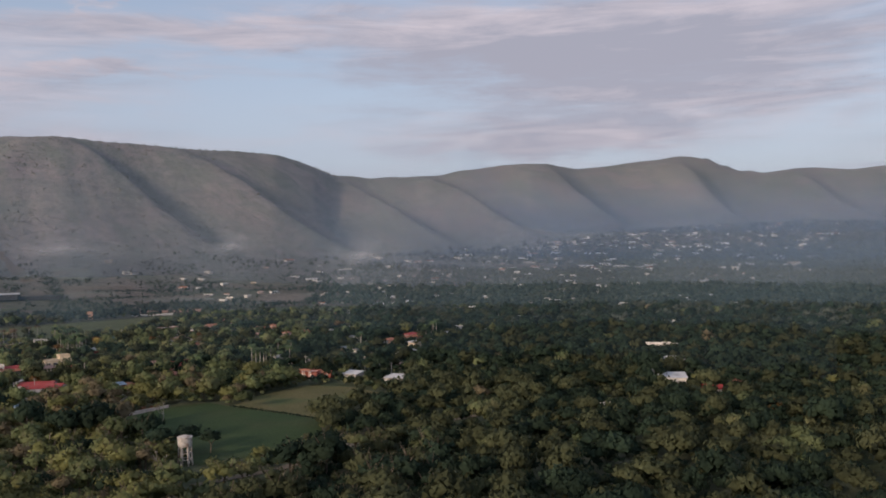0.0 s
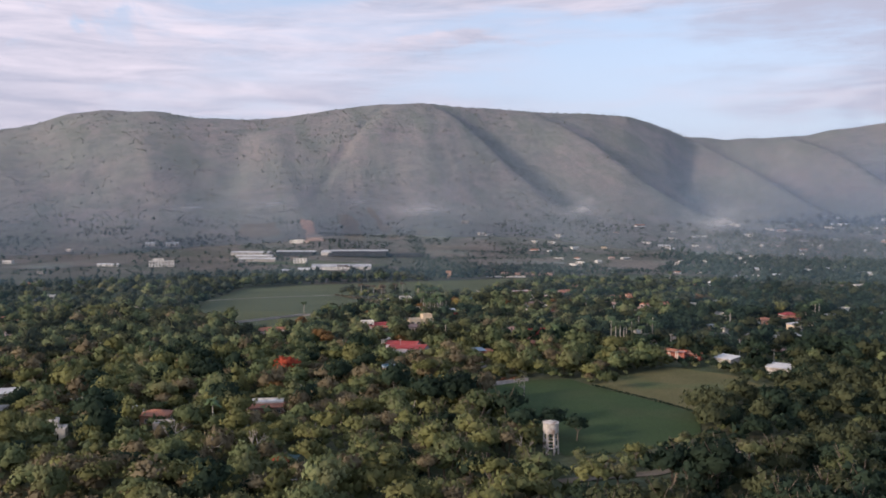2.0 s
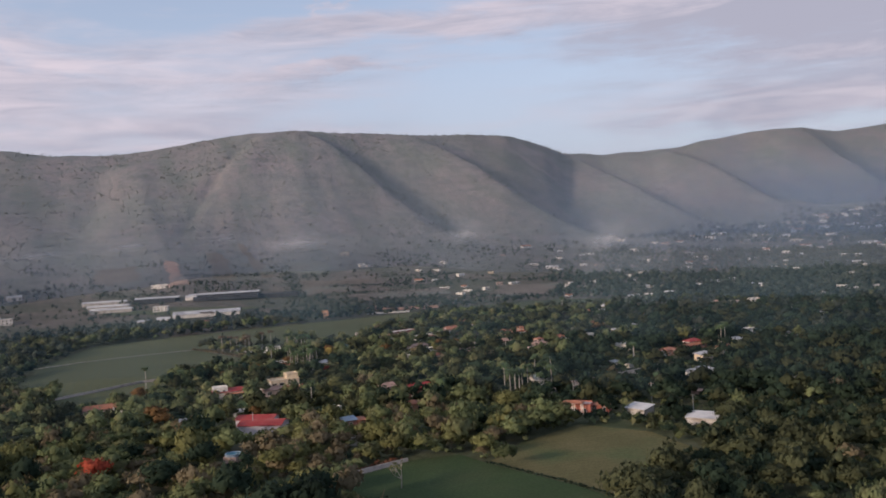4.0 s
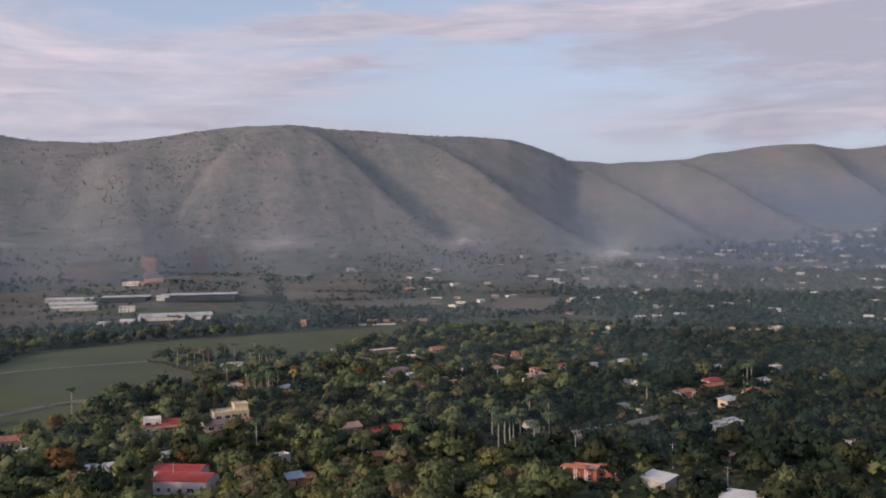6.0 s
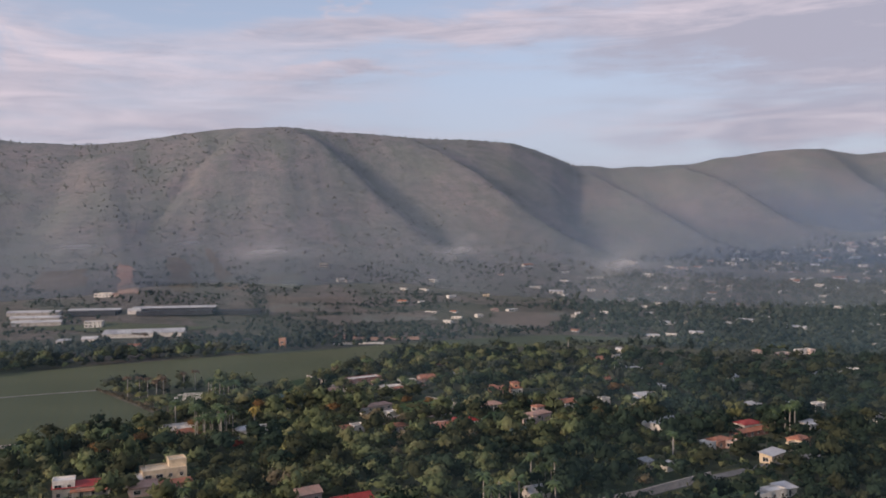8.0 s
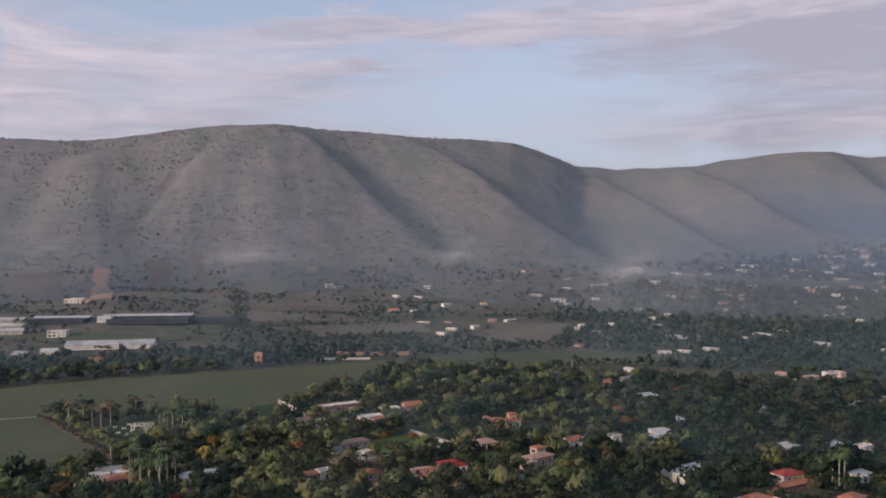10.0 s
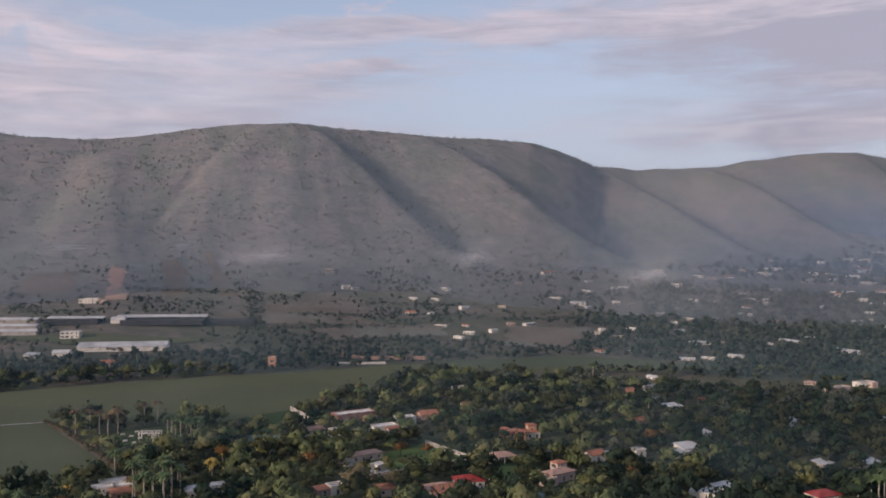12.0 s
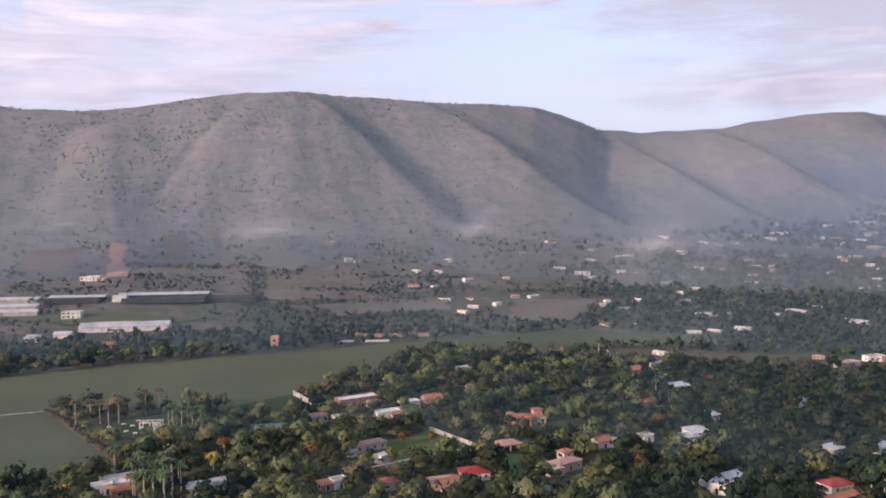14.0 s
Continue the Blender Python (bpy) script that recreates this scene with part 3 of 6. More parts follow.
def boundary_wall(pts, high, material, label, coping=None):
    root = new("boundary_wall")
    x0, y0 = pts[0]
    root.location = (x0, y0, float(ground(x0, y0)))
    for (ax, ay), (bx, by) in zip(pts, pts[1:]):
        long, a = math.hypot(bx - ax, by - ay), math.atan2(by - ay, bx - ax)
        m = Matrix.Translation((ax - x0, ay - y0, 0)) @ Matrix.Rotation(a, 4, "Z")
        n = max(1, int(long / 6))
        for i in range(n):                       # bays between piers
            bm = bmesh.new()
            box(bm, long * i / n + 0.2, -0.12, -0.5, long * (i + 1) / n - 0.2, 0.12, high - 0.05 * (i % 2), m)
            part("wall_bay", bm, material, root)
        for i in range(n + 1):
            bm = bmesh.new()
            box(bm, long * i / n - 0.2, -0.2, -0.5, long * i / n + 0.2, 0.2, high, m)
            part("pier", bm, material, root)
        bm = bmesh.new()
        box(bm, -0.2, -0.22, high + 0.003, long + 0.2, 0.22, high + 0.12, m)
        part("coping", bm, coping or material, root)
    LINES.append((np.array(pts, float), 3.0))
    return tagged(root, label, "wall")


field("field", [(-83, 269), (-69, 298), (-54, 308), (-41, 298), (-9, 278), (6, 266), (12, 237), (-2, 210), (-20, 196), (-40, 214), (-62, 247)], FIELD, "mown green pasture beside the water tower")
field("field", [(-41, 300), (-36, 326), (-20, 356), (8, 346), (26, 322), (14, 302), (7, 268), (-9, 280)], FIELD_DRY, "dry olive-brown field beyond a thin hedge")
field("field", [(-306, 400), (-345, 400), (-412, 494), (-458, 603), (-415, 663), (-332, 745), (-255, 814), (-205, 859), (-130, 906), (-37, 894), (-50, 862), (-150, 826), (-216, 772), (-232, 705),
                (-240, 660), (-262, 612), (-290, 600), (-318, 586), (-344, 577), (-303, 552), (-268, 529), (-240, 510), (-258, 488), (-288, 447)], FIELD_CROP, "broad level field of low green crop")
field("field", [(-238, -17), (-284, 16), (-230, 45), (-167, 10), (-134, -14), (-100, -45), (-170, -70)], PLOUGHED, "freshly ploughed red-brown field")
field("field", [(-225, 46), (-167, 12), (-134, -12), (-98, -40), (-90, 20), (-125, 62), (-171, 89), (-204, 72), (-236, 66)], FIELD, "smooth dark green field with straight edges")
field("field", [(-168, 91), (-123, 62), (-88, 22), (-80, 70), (-128, 93)], FIELD_CROP, "small pale green field at the track")
field("field", [(-470, 0), (-420, 32), (-347, 52), (-290, 72), (-242, 66), (-232, 47), (-286, 18), (-242, -19), (-330, -70)], FIELD, "dull green meadow beyond the ploughed field")
ribbon("dirt_track", [(-520, 75), (-426, 63), (-347, 57), (-290, 77), (-240, 70), (-204, 77), (-174, 92), (-128, 98), (-80, 90)], 4.5, DIRT, "pale unpaved track between fields and trees")
ribbon("field_path", [(-240, 62), (-226, 46), (-167, 10.5), (-134, -13), (-100, -42)], 1.1, FIELD_DRY, "narrow bare strip between two fields", 0.4)
ribbon("dirt_track", [(-14, 172), (-6, 180), (7, 190), (16, 206), (27, 228), (48, 256), (70, 275)], 4.0, DIRT, "dusty track winding through low trees")
LINES[-1] = (LINES[-1][0] + np.array((1.5, -3.0)), 6.5)
ribbon("road", [(-60, 402), (-41, 427), (-24, 452), (-3, 479), (15, 500), (40, 530)], 5.0, ASPHALT, "worn grey lane along a garden wall")
ribbon("road", [(-160, 520), (-140, 548), (-117, 577), (-100, 599), (-88, 613), (-60, 640)], 4.0, ASPHALT, "narrow paved lane between gardens")
ribbon("field_path", [(-420, 480), (-396, 525), (-372, 552), (-344, 577)], 1.8, CONCRETE, "thin pale irrigation strip across the crop", 0.5)
ribbon("field_path", [(-344, 577), (-303, 551), (-268, 529), (-236, 508)], 2.0, DIRT, "bare edge of the crop below a hedge", 0.5)
field("lawn", [(-185, 378), (-195, 394), (-186, 402), (-166, 388)], LAWN, "garden lawn in front of a house", 0.2)
field("lawn", [(-166, 561), (-150, 601), (-121, 581), (-140, 548)], LAWN, "walled garden lawn with young trees", 0.2)
field("lawn", [(-116, 574), (-97, 579), (-92, 558), (-108, 556)], LAWN, "garden lawn round a pavilion", 0.2)
field("lawn", [(-206, 592), (-189, 594), (-172, 587), (-183, 570)], LAWN, "bright garden lawn", 0.2)
field("lawn", [(-10, 462), (6, 480), (22, 476), (10, 456)], LAWN, "lawn beside the lane", 0.2)
field("lawn", [(-304, 391), (-287, 372), (-264, 382), (-256, 412), (-270, 448), (-281, 455), (-288, 440)], FIELD_CROP, "grassy plot inside a long white wall", 0.2)
VIEW_GAPS += [(-289, 374, 9), (-270, 380, 9), (-258, 395, 8), (-254, 412, 8)]
field("palm_court", [(-306, 556), (-288, 592), (-256, 577), (-278, 544)], FIELD, "grassy palm court with white benches", 0.2)
field("lawn", [(-270, 622), (-244, 649), (-220, 612), (-233, 580)], FIELD, "open lawn between palms and a teal canopy", 0.2)

draped("eroded_strip", [(-730, 1071), (-704, 1063), (-603, 948), (-624, 942)], RED_SOIL, "bare red soil strip up the foot of the hill", category="soil")
draped("eroded_strip", [(-668, 1172), (-642, 1156), (-520, 1027), (-540, 1015)], DRY_PLOT, "pale bare strip up the foot of the hill", category="soil")
draped("dry_plot", [(-480, 1006), (-393, 1037), (-378, 959), (-435, 932)], DRY_PLOT, "dry brownish plot at the hill foot")
draped("dry_plot", [(-692, 1119), (-655, 1114), (-559, 987), (-580, 974)], DRY_PLOT, "brownish tilled plot at the hill foot")
draped("dry_plot", [(-552, 1113), (-497, 1135), (-469, 1057), (-512, 1047)], DRY_PLOT, "dry fallow plot at the hill foot")
draped("dry_plot", [(-386, 929), (-283, 1006), (-266, 956), (-345, 894)], DRY_PLOT, "long fallow strip below the hill")
draped("dry_plot", [(-809, 1023), (-753, 1043), (-674, 949), (-734, 933)], DRY_PLOT, "brownish tilled plot below the hill")
draped("dry_plot", [(-161, 1286), (-125, 1248), (-123, 1126), (-170, 1158)], DRY_PLOT, "bare plot among far houses")
draped("dry_plot", [(-226, 1029), (-152, 1056), (-152, 941), (-205, 927)], DRY_PLOT, "dry plot beyond the crop field")
draped("dry_plot", [(-1257, 100), (-1392, 329), (-1202, 298), (-1013, 74)], DRY_PLOT, "pale stubble field on the plain")
draped("dry_plot", [(-959, 156), (-863, 305), (-660, 217), (-731, 96)], FIELD_CROP, "dull green field on the plain")
draped("dry_plot", [(-887, 442), (-832, 554), (-685, 414), (-727, 341)], DRY_PLOT, "brown fallow field on the plain")
draped("dry_plot", [(-833, 609), (-782, 786), (-721, 730), (-769, 636)], DRY_PLOT, "long brown fallow strip at the slope")
draped("dry_plot", [(-1147, 391), (-920, 531), (-741, 429), (-941, 313)], DRY_PLOT, "wide dry field on the plain")
draped("orchard_floor", [(-603, 783), (-552, 824), (-430, 850), (-480, 790)], FIELD_CROP, "grassy strip between the long sheds", lift=0.6)

boundary_wall([(-306, 391), (-299, 413), (-290, 444), (-280, 455)], 1.2, WALL_PALE, "long whitewashed boundary wall at the crop field")
boundary_wall([(-88, 266), (-80, 281), (-69, 297)], 1.4, WALL_PALE, "low pale wall with brush behind it")
boundary_wall([(-46, 424), (-22, 451), (0, 481)], 2.8, WALL_PALE, "pale pink garden wall along the lane")
LINES[-1] = (LINES[-1][0] + np.array((2.0, -3.0)), 6.5)
boundary_wall([(-150, 534), (-140, 548), (-117, 578)], 2.6, PINK, "high salmon garden wall with pale coping", WHITE)
boundary_wall([(-244, 646), (-225, 630), (-208, 615)], 2.6, CONCRETE, "grey block wall beside the crop field")
boundary_wall([(-77, 139), (-66, 143), (-54, 148)], 1.6, WALL_PALE, "low pale wall round a small garden in the wood")
boundary_wall([(-149, 601), (-122, 582)], 1.8, CONCRETE, "grey block wall across a garden")
boundary_wall([(-318, 838), (-285, 822), (-240, 838)], 2.2, TILE_PALE, "far terracotta wall along the crop field")
boundary_wall([(-300, 800), (-262, 815)], 1.6, WHITE, "far pale wall along the crop field")

# ---- buildings ----


def window_unit(wide, high):
    """Frame and pane of a window, facing -y, with its middle at the origin."""
    f = bpy.data.meshes.new("window")
    bm = bmesh.new()
    b, w, h = 0.10, wide / 2, high / 2
    box(bm, -w, -0.09, -h, -w + b, 0.02, h)
    box(bm, w - b, -0.09, -h, w, 0.02, h)
    box(bm, -w + b, -0.09, h - b, w - b, 0.02, h)
    box(bm, -w - 0.08, -0.14, -h - 0.02, w + 0.08, 0.02, -h + b)
    box(bm, -0.03, -0.08, -h + b, 0.03, 0.02, h - b)
    bm.to_mesh(f)
    bm.free()
    g = bpy.data.meshes.new("pane")
    bm = bmesh.new()
    box(bm, -w + b, -0.045, -h + b, w - b, 0.02, h - b)
    bm.to_mesh(g)
    bm.free()
    f.materials.append(WHITE)
    g.materials.append(GLASS)
    return f, g


WINDOW, WIDE_WINDOW, DOOR = window_unit(1.3, 1.4), window_unit(2.4, 1.6), window_unit(1.3, 2.3)


def add_opening(root, unit, m, name="window"):
    w = new(name, unit[0])
    w.parent, w.matrix_local = root, m
    g = new("pane" if name == "window" else "door_leaf", unit[1])
    g.parent = w


def prism(bm, outline, x0, x1, m):
    """An outline in y and z, drawn out along x."""
    ends = [[bm.verts.new(m @ Vector((s, p, q))) for p, q in outline] for s in (x0, x1)]
    bm.faces.new(ends[0][::-1])
    bm.faces.new(ends[1])
    for i in range(len(outline)):
        bm.faces.new([ends[0][i - 1], ends[0][i], ends[1][i], ends[1][i - 1]])
    bmesh.ops.recalc_face_normals(bm, faces=bm.faces)


def volume(root, dx, dy, w, d, h, roof, wall_mat, roof_mat, turn=0, openings=True, z=0.0):
    """One block of a building: walls, roof and openings, with its middle at dx, dy."""
    m = Matrix.Translation((dx, dy, z)) @ Matrix.Rotation(radians(turn), 4, "Z")
    x, y = w / 2, d / 2
    pitch = 0.13 if roof == "low_gable" else 0.24
    bm = bmesh.new()
    if roof == "open":                               # a roof on posts
        bm.free()
        for px in (-x + 0.4, 0, x - 0.4):
            for py in (-y + 0.4, y - 0.4):
                bm = bmesh.new()
                box(bm, px - 0.17, py - 0.17, -0.4, px + 0.17, py + 0.17, h, m)
                part("post", bm, WHITE, root)
    elif roof in ("gable", "low_gable"):
        prism(bm, [(-y, -0.6), (y, -0.6), (y, h), (0, h + d * pitch), (-y, h)], -x, x, m)
        part("wall", bm, wall_mat, root)
    else:
        box(bm, -x, -y, -0.6, x, y, h, m)
        part("wall", bm, wall_mat, root)
    o, rise = 0.5, min(w, d) * 0.2
    bm = bmesh.new()
    if roof in ("gable", "low_gable"):
        top, eave = h + d * pitch, h - o * 2 * pitch
        prism(bm, [(-y - o, eave + 0.02), (0, top + 0.02), (y + o, eave + 0.02), (y + o, eave + 0.2), (0, top + 0.2), (-y - o, eave + 0.2)], -x - o, x + o, m)
        part("roof", bm, roof_mat, root)
        bm = bmesh.new()
        prism(bm, [(-0.2, top + 0.12), (0.2, top + 0.12), (0.12, top + 0.28), (-0.12, top + 0.28)], -x - o - 0.02, x + o + 0.02, m)
        part("ridge", bm, roof_mat, root)
    elif roof in ("hip", "open"):
        e, r = h + 0.16, h + rise + 0.2
        k, j = max(x - y, 0.05), max(y - x, 0.05)
        a, b = ((-k, 0, r), (k, 0, r)) if w >= d else ((0, -j, r), (0, j, r))
        c = [(-x - o, -y - o), (x + o, -y - o), (x + o, y + o), (-x - o, y + o)]
        low = [bm.verts.new(m @ Vector((*p, h + 0.004))) for p in c]
        up = [bm.verts.new(m @ Vector((*p, e))) for p in c]
        a, b = bm.verts.new(m @ Vector(a)), bm.verts.new(m @ Vector(b))
        bm.faces.new(low[::-1])
        for i in range(4):
            bm.faces.new([low[i - 1], low[i], up[i], up[i - 1]])
        for f in (((up[0], up[1], b, a), (up[1], up[2], b), (up[2], up[3], a, b), (up[3], up[0], a)) if w >= d else
                  ((up[0], up[1], a), (up[1], up[2], b, a), (up[2], up[3], b), (up[3], up[0], a, b))):
            bm.faces.new(f)
        part("roof", bm, roof_mat, root)
    elif roof == "shed":
        prism(bm, [(-y - o, h + 0.01), (y + o, h + d * 0.16), (y + o, h + d * 0.16 + 0.16), (-y - o, h + 0.17)], -x - o, x + o, m)
        part("roof", bm, roof_mat, root)
        bm = bmesh.new()
        prism(bm, [(-y + 0.1, h), (y, h), (y, h + d * 0.15)], -x, x, m)
        part("upper_wall", bm, wall_mat, root)
    elif roof == "barrel":
        arc = [(-math.cos(math.pi * i / 10) * (y + 0.2), h + math.sin(math.pi * i / 10) * y * 0.7) for i in range(11)]
        inner = [(-math.cos(math.pi * i / 10) * (y + 0.08), h + math.sin(math.pi * i / 10) * y * 0.7 - 0.1) for i in range(11)]
        prism(bm, inner + arc[::-1], -x - 0.2, x + 0.2, m)
        part("roof", bm, roof_mat, root)
        bm = bmesh.new()
        prism(bm, [(p * 0.95, q - 0.14) for p, q in arc], -x, x, m)
        part("upper_wall", bm, wall_mat, root)
    else:                                            # flat, with a parapet
        box(bm, -x + 0.2, -y + 0.2, h + 0.004, x - 0.2, y - 0.2, h + 0.12, m)
        part("roof", bm, roof_mat, root)
        bm = bmesh.new()
        loops = [[bm.verts.new(m @ Vector((sx * (x + g), sy * (y + g), z))) for sx, sy in ((-1, -1), (1, -1), (1, 1), (-1, 1))] for g, z in ((0.06, h + 0.002), (0.06, h + 0.55), (-0.2, h + 0.55), (-0.2, h + 0.002))]
        for p, q in zip(loops, loops[1:] + loops[:1]):
            for i in range(4):
                bm.faces.new([p[i - 1], p[i], q[i], q[i - 1]])
        part("parapet", bm, wall_mat, root)
    if openings and roof != "open":
        g = random.Random(int(abs(dx * 7 + dy * 13 + w * 31)))
        for side, long, off in ((0, w, y), (90, d, x), (-90, d, x)):
            n = int(long / 3.4)
            for floor_z in ((1.6,) if h < 5 else (1.6, 4.4)):
                for i in range(n):
                    u = -long / 2 + long * (i + 0.5) / n
                    at = m @ Matrix.Rotation(radians(side), 4, "Z")
                    if floor_z < 2 and side == 0 and i == n // 2:
                        add_opening(root, DOOR, at @ Matrix.Translation((u, -off - 0.004, 1.16)), "door")
                    else:
                        add_opening(root, WIDE_WINDOW if g.random() < 0.3 and long / n > 2.9 else WINDOW, at @ Matrix.Translation((u, -off - 0.004, floor_z)))


def house(x, y, turn, label, *blocks, category="house", group="", clear=None, name="house"):
    root = new(name)
    root.location, root.rotation_euler = (x, y, float(ground(x, y))), (0, 0, radians(turn))
    for b in blocks:
        volume(root, *b)
    wide = max(math.hypot(b[0], b[1]) + max(b[2], b[3]) / 2 for b in blocks)
    SPOTS.append((x, y, clear if clear is not None else wide * 0.8 + 0.6))
    VIEW_GAPS.append((x, y, wide * 0.5 + 1))
    # trees on the camera's side are cleared to keep the house in view
    SPOTS.append((x + 0.28 * (wide + 2), y - (wide + 2), wide * 0.3 + 1))
    return tagged(root, label, category, group)


house(-146, 331, 10, "long lilac-grey hall with red sheet-metal gable roofs", (2.0, 0, 18, 10, 4.6, "low_gable", LILAC, RED_METAL), (-4, 9.5, 16, 8, 4.8, "low_gable", LILAC, RED_METAL, 0, False), category="hall", name="hall")
house(-182, 337, 41, "low white house with a curved white roof", (0, 0, 10, 6, 2.8, "barrel", WHITE, WHITE_METAL), (-6.5, -2.5, 4, 4, 2.4, "flat", WHITE, WHITE))
house(-250, 362, 43, "long terracotta-roofed bungalow with pink walls", (0, 0, 17, 6, 3, "gable", PINK, TILE), (7.5, -4, 4, 4, 2.8, "flat", WHITE, CONCRETE))
house(-231, 352, 51, "small white garden shed with a flat roof", (0, 0, 3.6, 3, 2.5, "flat", WHITE, CONCRETE, 0, False), category="shed", name="shed")
house(-204, 403, 39, "white villa with red roof trim and a long veranda", (0, 0, 18, 7, 3.8, "hip", WHITE, RED_METAL), (-5.5, -0.5, 7, 6, 6.0, "flat", WHITE, WHITE), (3, -5.0, 12, 2.6, 2.9, "open", WHITE, TILE))
house(-184, 418, 45, "two-storey cream villa with balustrades and terracotta annexes", (2, 3, 15, 9, 6.2, "flat", CREAM, CREAM), (7, 5, 6, 6, 8.4, "flat", CREAM, CREAM), (-8, 1, 5, 6, 3.4, "barrel", WHITE, WHITE_METAL), (-6, -5.5, 9, 6, 3.0, "shed", PINK, TILE_PALE), (4, -5.5, 12, 3.4, 2.8, "shed", BRICK_RED, TILE))
house(-174, 362, 56, "small white arched garden pavilion", (0, 0, 4.4, 3.4, 2.4, "barrel", WHITE, WHITE_METAL, 0, False), category="pavilion", name="pavilion")
house(-131, 370, 61, "small white house behind trees", (0, 0, 5, 4.5, 3, "flat", WHITE, CONCRETE))
house(-113, 346, 46, "brick-red house with a pale blue sheet roof", (0, 0, 5.5, 5, 3.0, "shed", BRICK_RED, BLUE), (4.8, -1, 3.4, 4, 2.6, "shed", BRICK_RED, TILE))
house(-97, 379, 36, "small orange house with a clay-tile hip roof", (0, 0, 7.4, 6.2, 3.2, "hip", ORANGE_WALL, TILE), (-4.5, 1, 2.6, 4, 3.4, "flat", WHITE, WHITE, 0, False))
house(-126, 418, 53, "pink house with a tiled roof among trees", (0, 0, 8, 6, 3.4, "gable", PINK, TILE_PALE))
house(-113, 416, 49, "long house under a wide red sheet roof", (0, -8, 13, 8, 4, "gable", BRICK_RED, RED_METAL), (-9, -4, 6, 6, 3, "hip", ORANGE_WALL, TILE))
house(-193, 504, 46, "white flat-roofed house beside tall palms", (0, 0, 6.5, 5, 3.2, "flat", WHITE, WHITE))
house(-98, 318, 20, "small white outbuilding with a flat roof", (0, 0, 3.6, 3, 2.6, "flat", WHITE, WHITE, 0, False), category="shed", name="shed")
house(-23, 380, -6, "red and white house with tall white porch posts", (0, 0, 9.5, 7, 3.4, "flat", RED_WALL, PINK), (-2, -5, 8, 3.4, 4.8, "open", WHITE, TILE), (7.5, 2.5, 8, 5, 2.8, "shed", RED_WALL, TILE))
house(1, 376, -30, "open shelter with a bright white sheet roof", (0, 0, 9, 6.5, 2.8, "shed", CONCRETE, WHITE_METAL, 0, False), category="shelter", name="shelter")
house(26, 361, -12, "low shelter with a flat white roof slab", (0, 0, 11, 7, 2.8, "shed", CONCRETE, WHITE_METAL, 0, False), category="shelter", name="shelter")
house(2, 532, 53, "white and orange villa with terracotta roofs", (0, 0, 9, 6, 3.2, "hip", ORANGE_WALL, TILE), (-7, 0, 6, 5, 3.0, "flat", WHITE, WHITE), (3, -5, 5, 4, 2.8, "flat", PINK, WHITE))
house(22, 514, 61, "long low cream house with a sunlit gable", (0, 0, 11, 5, 3.2, "shed", CREAM, WHITE_METAL))
house(33, 542, 56, "orange house with a clay-tile roof", (0, 0, 8.5, 5.5, 3.4, "hip", ORANGE_WALL, TILE), (-8, -3, 6, 4, 3, "flat", CREAM, CREAM))
house(14, 556, 49, "long brick stable wing with a tiled roof", (0, 0, 20, 4, 2.4, "gable", BRICK_RED, TILE))
house(20, 464, 43, "white compound of flat-roofed garden rooms", (0, 0, 7, 5, 3, "flat", WHITE, WHITE), (6.5, 1.5, 6, 5, 2.6, "shed", WHITE, WHITE_METAL), (-6, -1, 5, 4, 2.8, "flat", WHITE, CONCRETE))
house(22, 414, 66, "small half-ruined pink shed in the trees", (0, 0, 4.6, 3.6, 2.4, "shed", PINK, TILE_PALE, 0, False), category="shed", name="shed")
house(-54, 441, 43, "white house below a row of tall palms", (0, 0, 7.4, 6, 3.4, "gable", WHITE, WHITE_METAL))
house(-230, 497, 45, "long white house behind an orange blossoming tree", (0, 0, 16, 5, 3.2, "flat", WHITE, WHITE))
house(-113, 530, 51, "rust-roofed low house with weathered tiles", (0, 0, 12, 7, 2.8, "gable", BRICK_RED, TILE))
house(-81, 531, 51, "open shelter with teal netting roof", (0, 0, 8.4, 5, 2.6, "open", TEAL, TEAL), category="shelter", name="shelter")
house(-153, 519, 51, "white cottage with a tiled porch", (0, 0, 5.4, 5, 3, "flat", WHITE, CONCRETE), (-5, 0, 5, 4, 2.4, "shed", BRICK_RED, TILE))
house(-150, 552, 66, "white flat-roofed garage at a garden wall", (0, 0, 6, 4.4, 2.8, "flat", WHITE, WHITE, 0, False), category="garage", name="garage")
house(-21, 566, 51, "house with a pale sheet roof among trees", (0, 0, 8, 5.5, 3, "gable", CONCRETE, WHITE_METAL))
house(-15, 490, 56, "small white shed beside the lane", (0, 0, 4.6, 3.4, 2.4, "shed", WHITE, WHITE_METAL, 0, False), category="shed", name="shed")
house(-24, 556, -8, "large pale slab-roofed house", (0, 0, 12.5, 8, 3.4, "flat", WHITE, WHITE_METAL))
house(-224, 489, 47, "row of white rooms with an orange tiled roof", (-6, 3, 7, 5, 3.4, "flat", WHITE, WHITE), (3, 4, 9, 5, 3, "flat", WHITE, WHITE), (3, -3, 13, 6, 2.8, "hip", ORANGE_WALL, TILE))
house(-198, 498, 45, "small house with a pale hip roof", (0, 0, 7.4, 6.4, 3, "hip", WHITE, WHITE_METAL))
house(-217, 576, 26, "wide teal net canopy over a yard", (0, 0, 24, 9, 2.2, "open", TEAL, TEAL), category="canopy", name="canopy")
house(-36, 622, 43, "white two-part house with stepped flat roofs", (0, 0, 9, 7, 3.6, "shed", WHITE, WHITE_METAL), (-6, -2.5, 7, 5, 2.8, "shed", WHITE, WHITE_METAL))
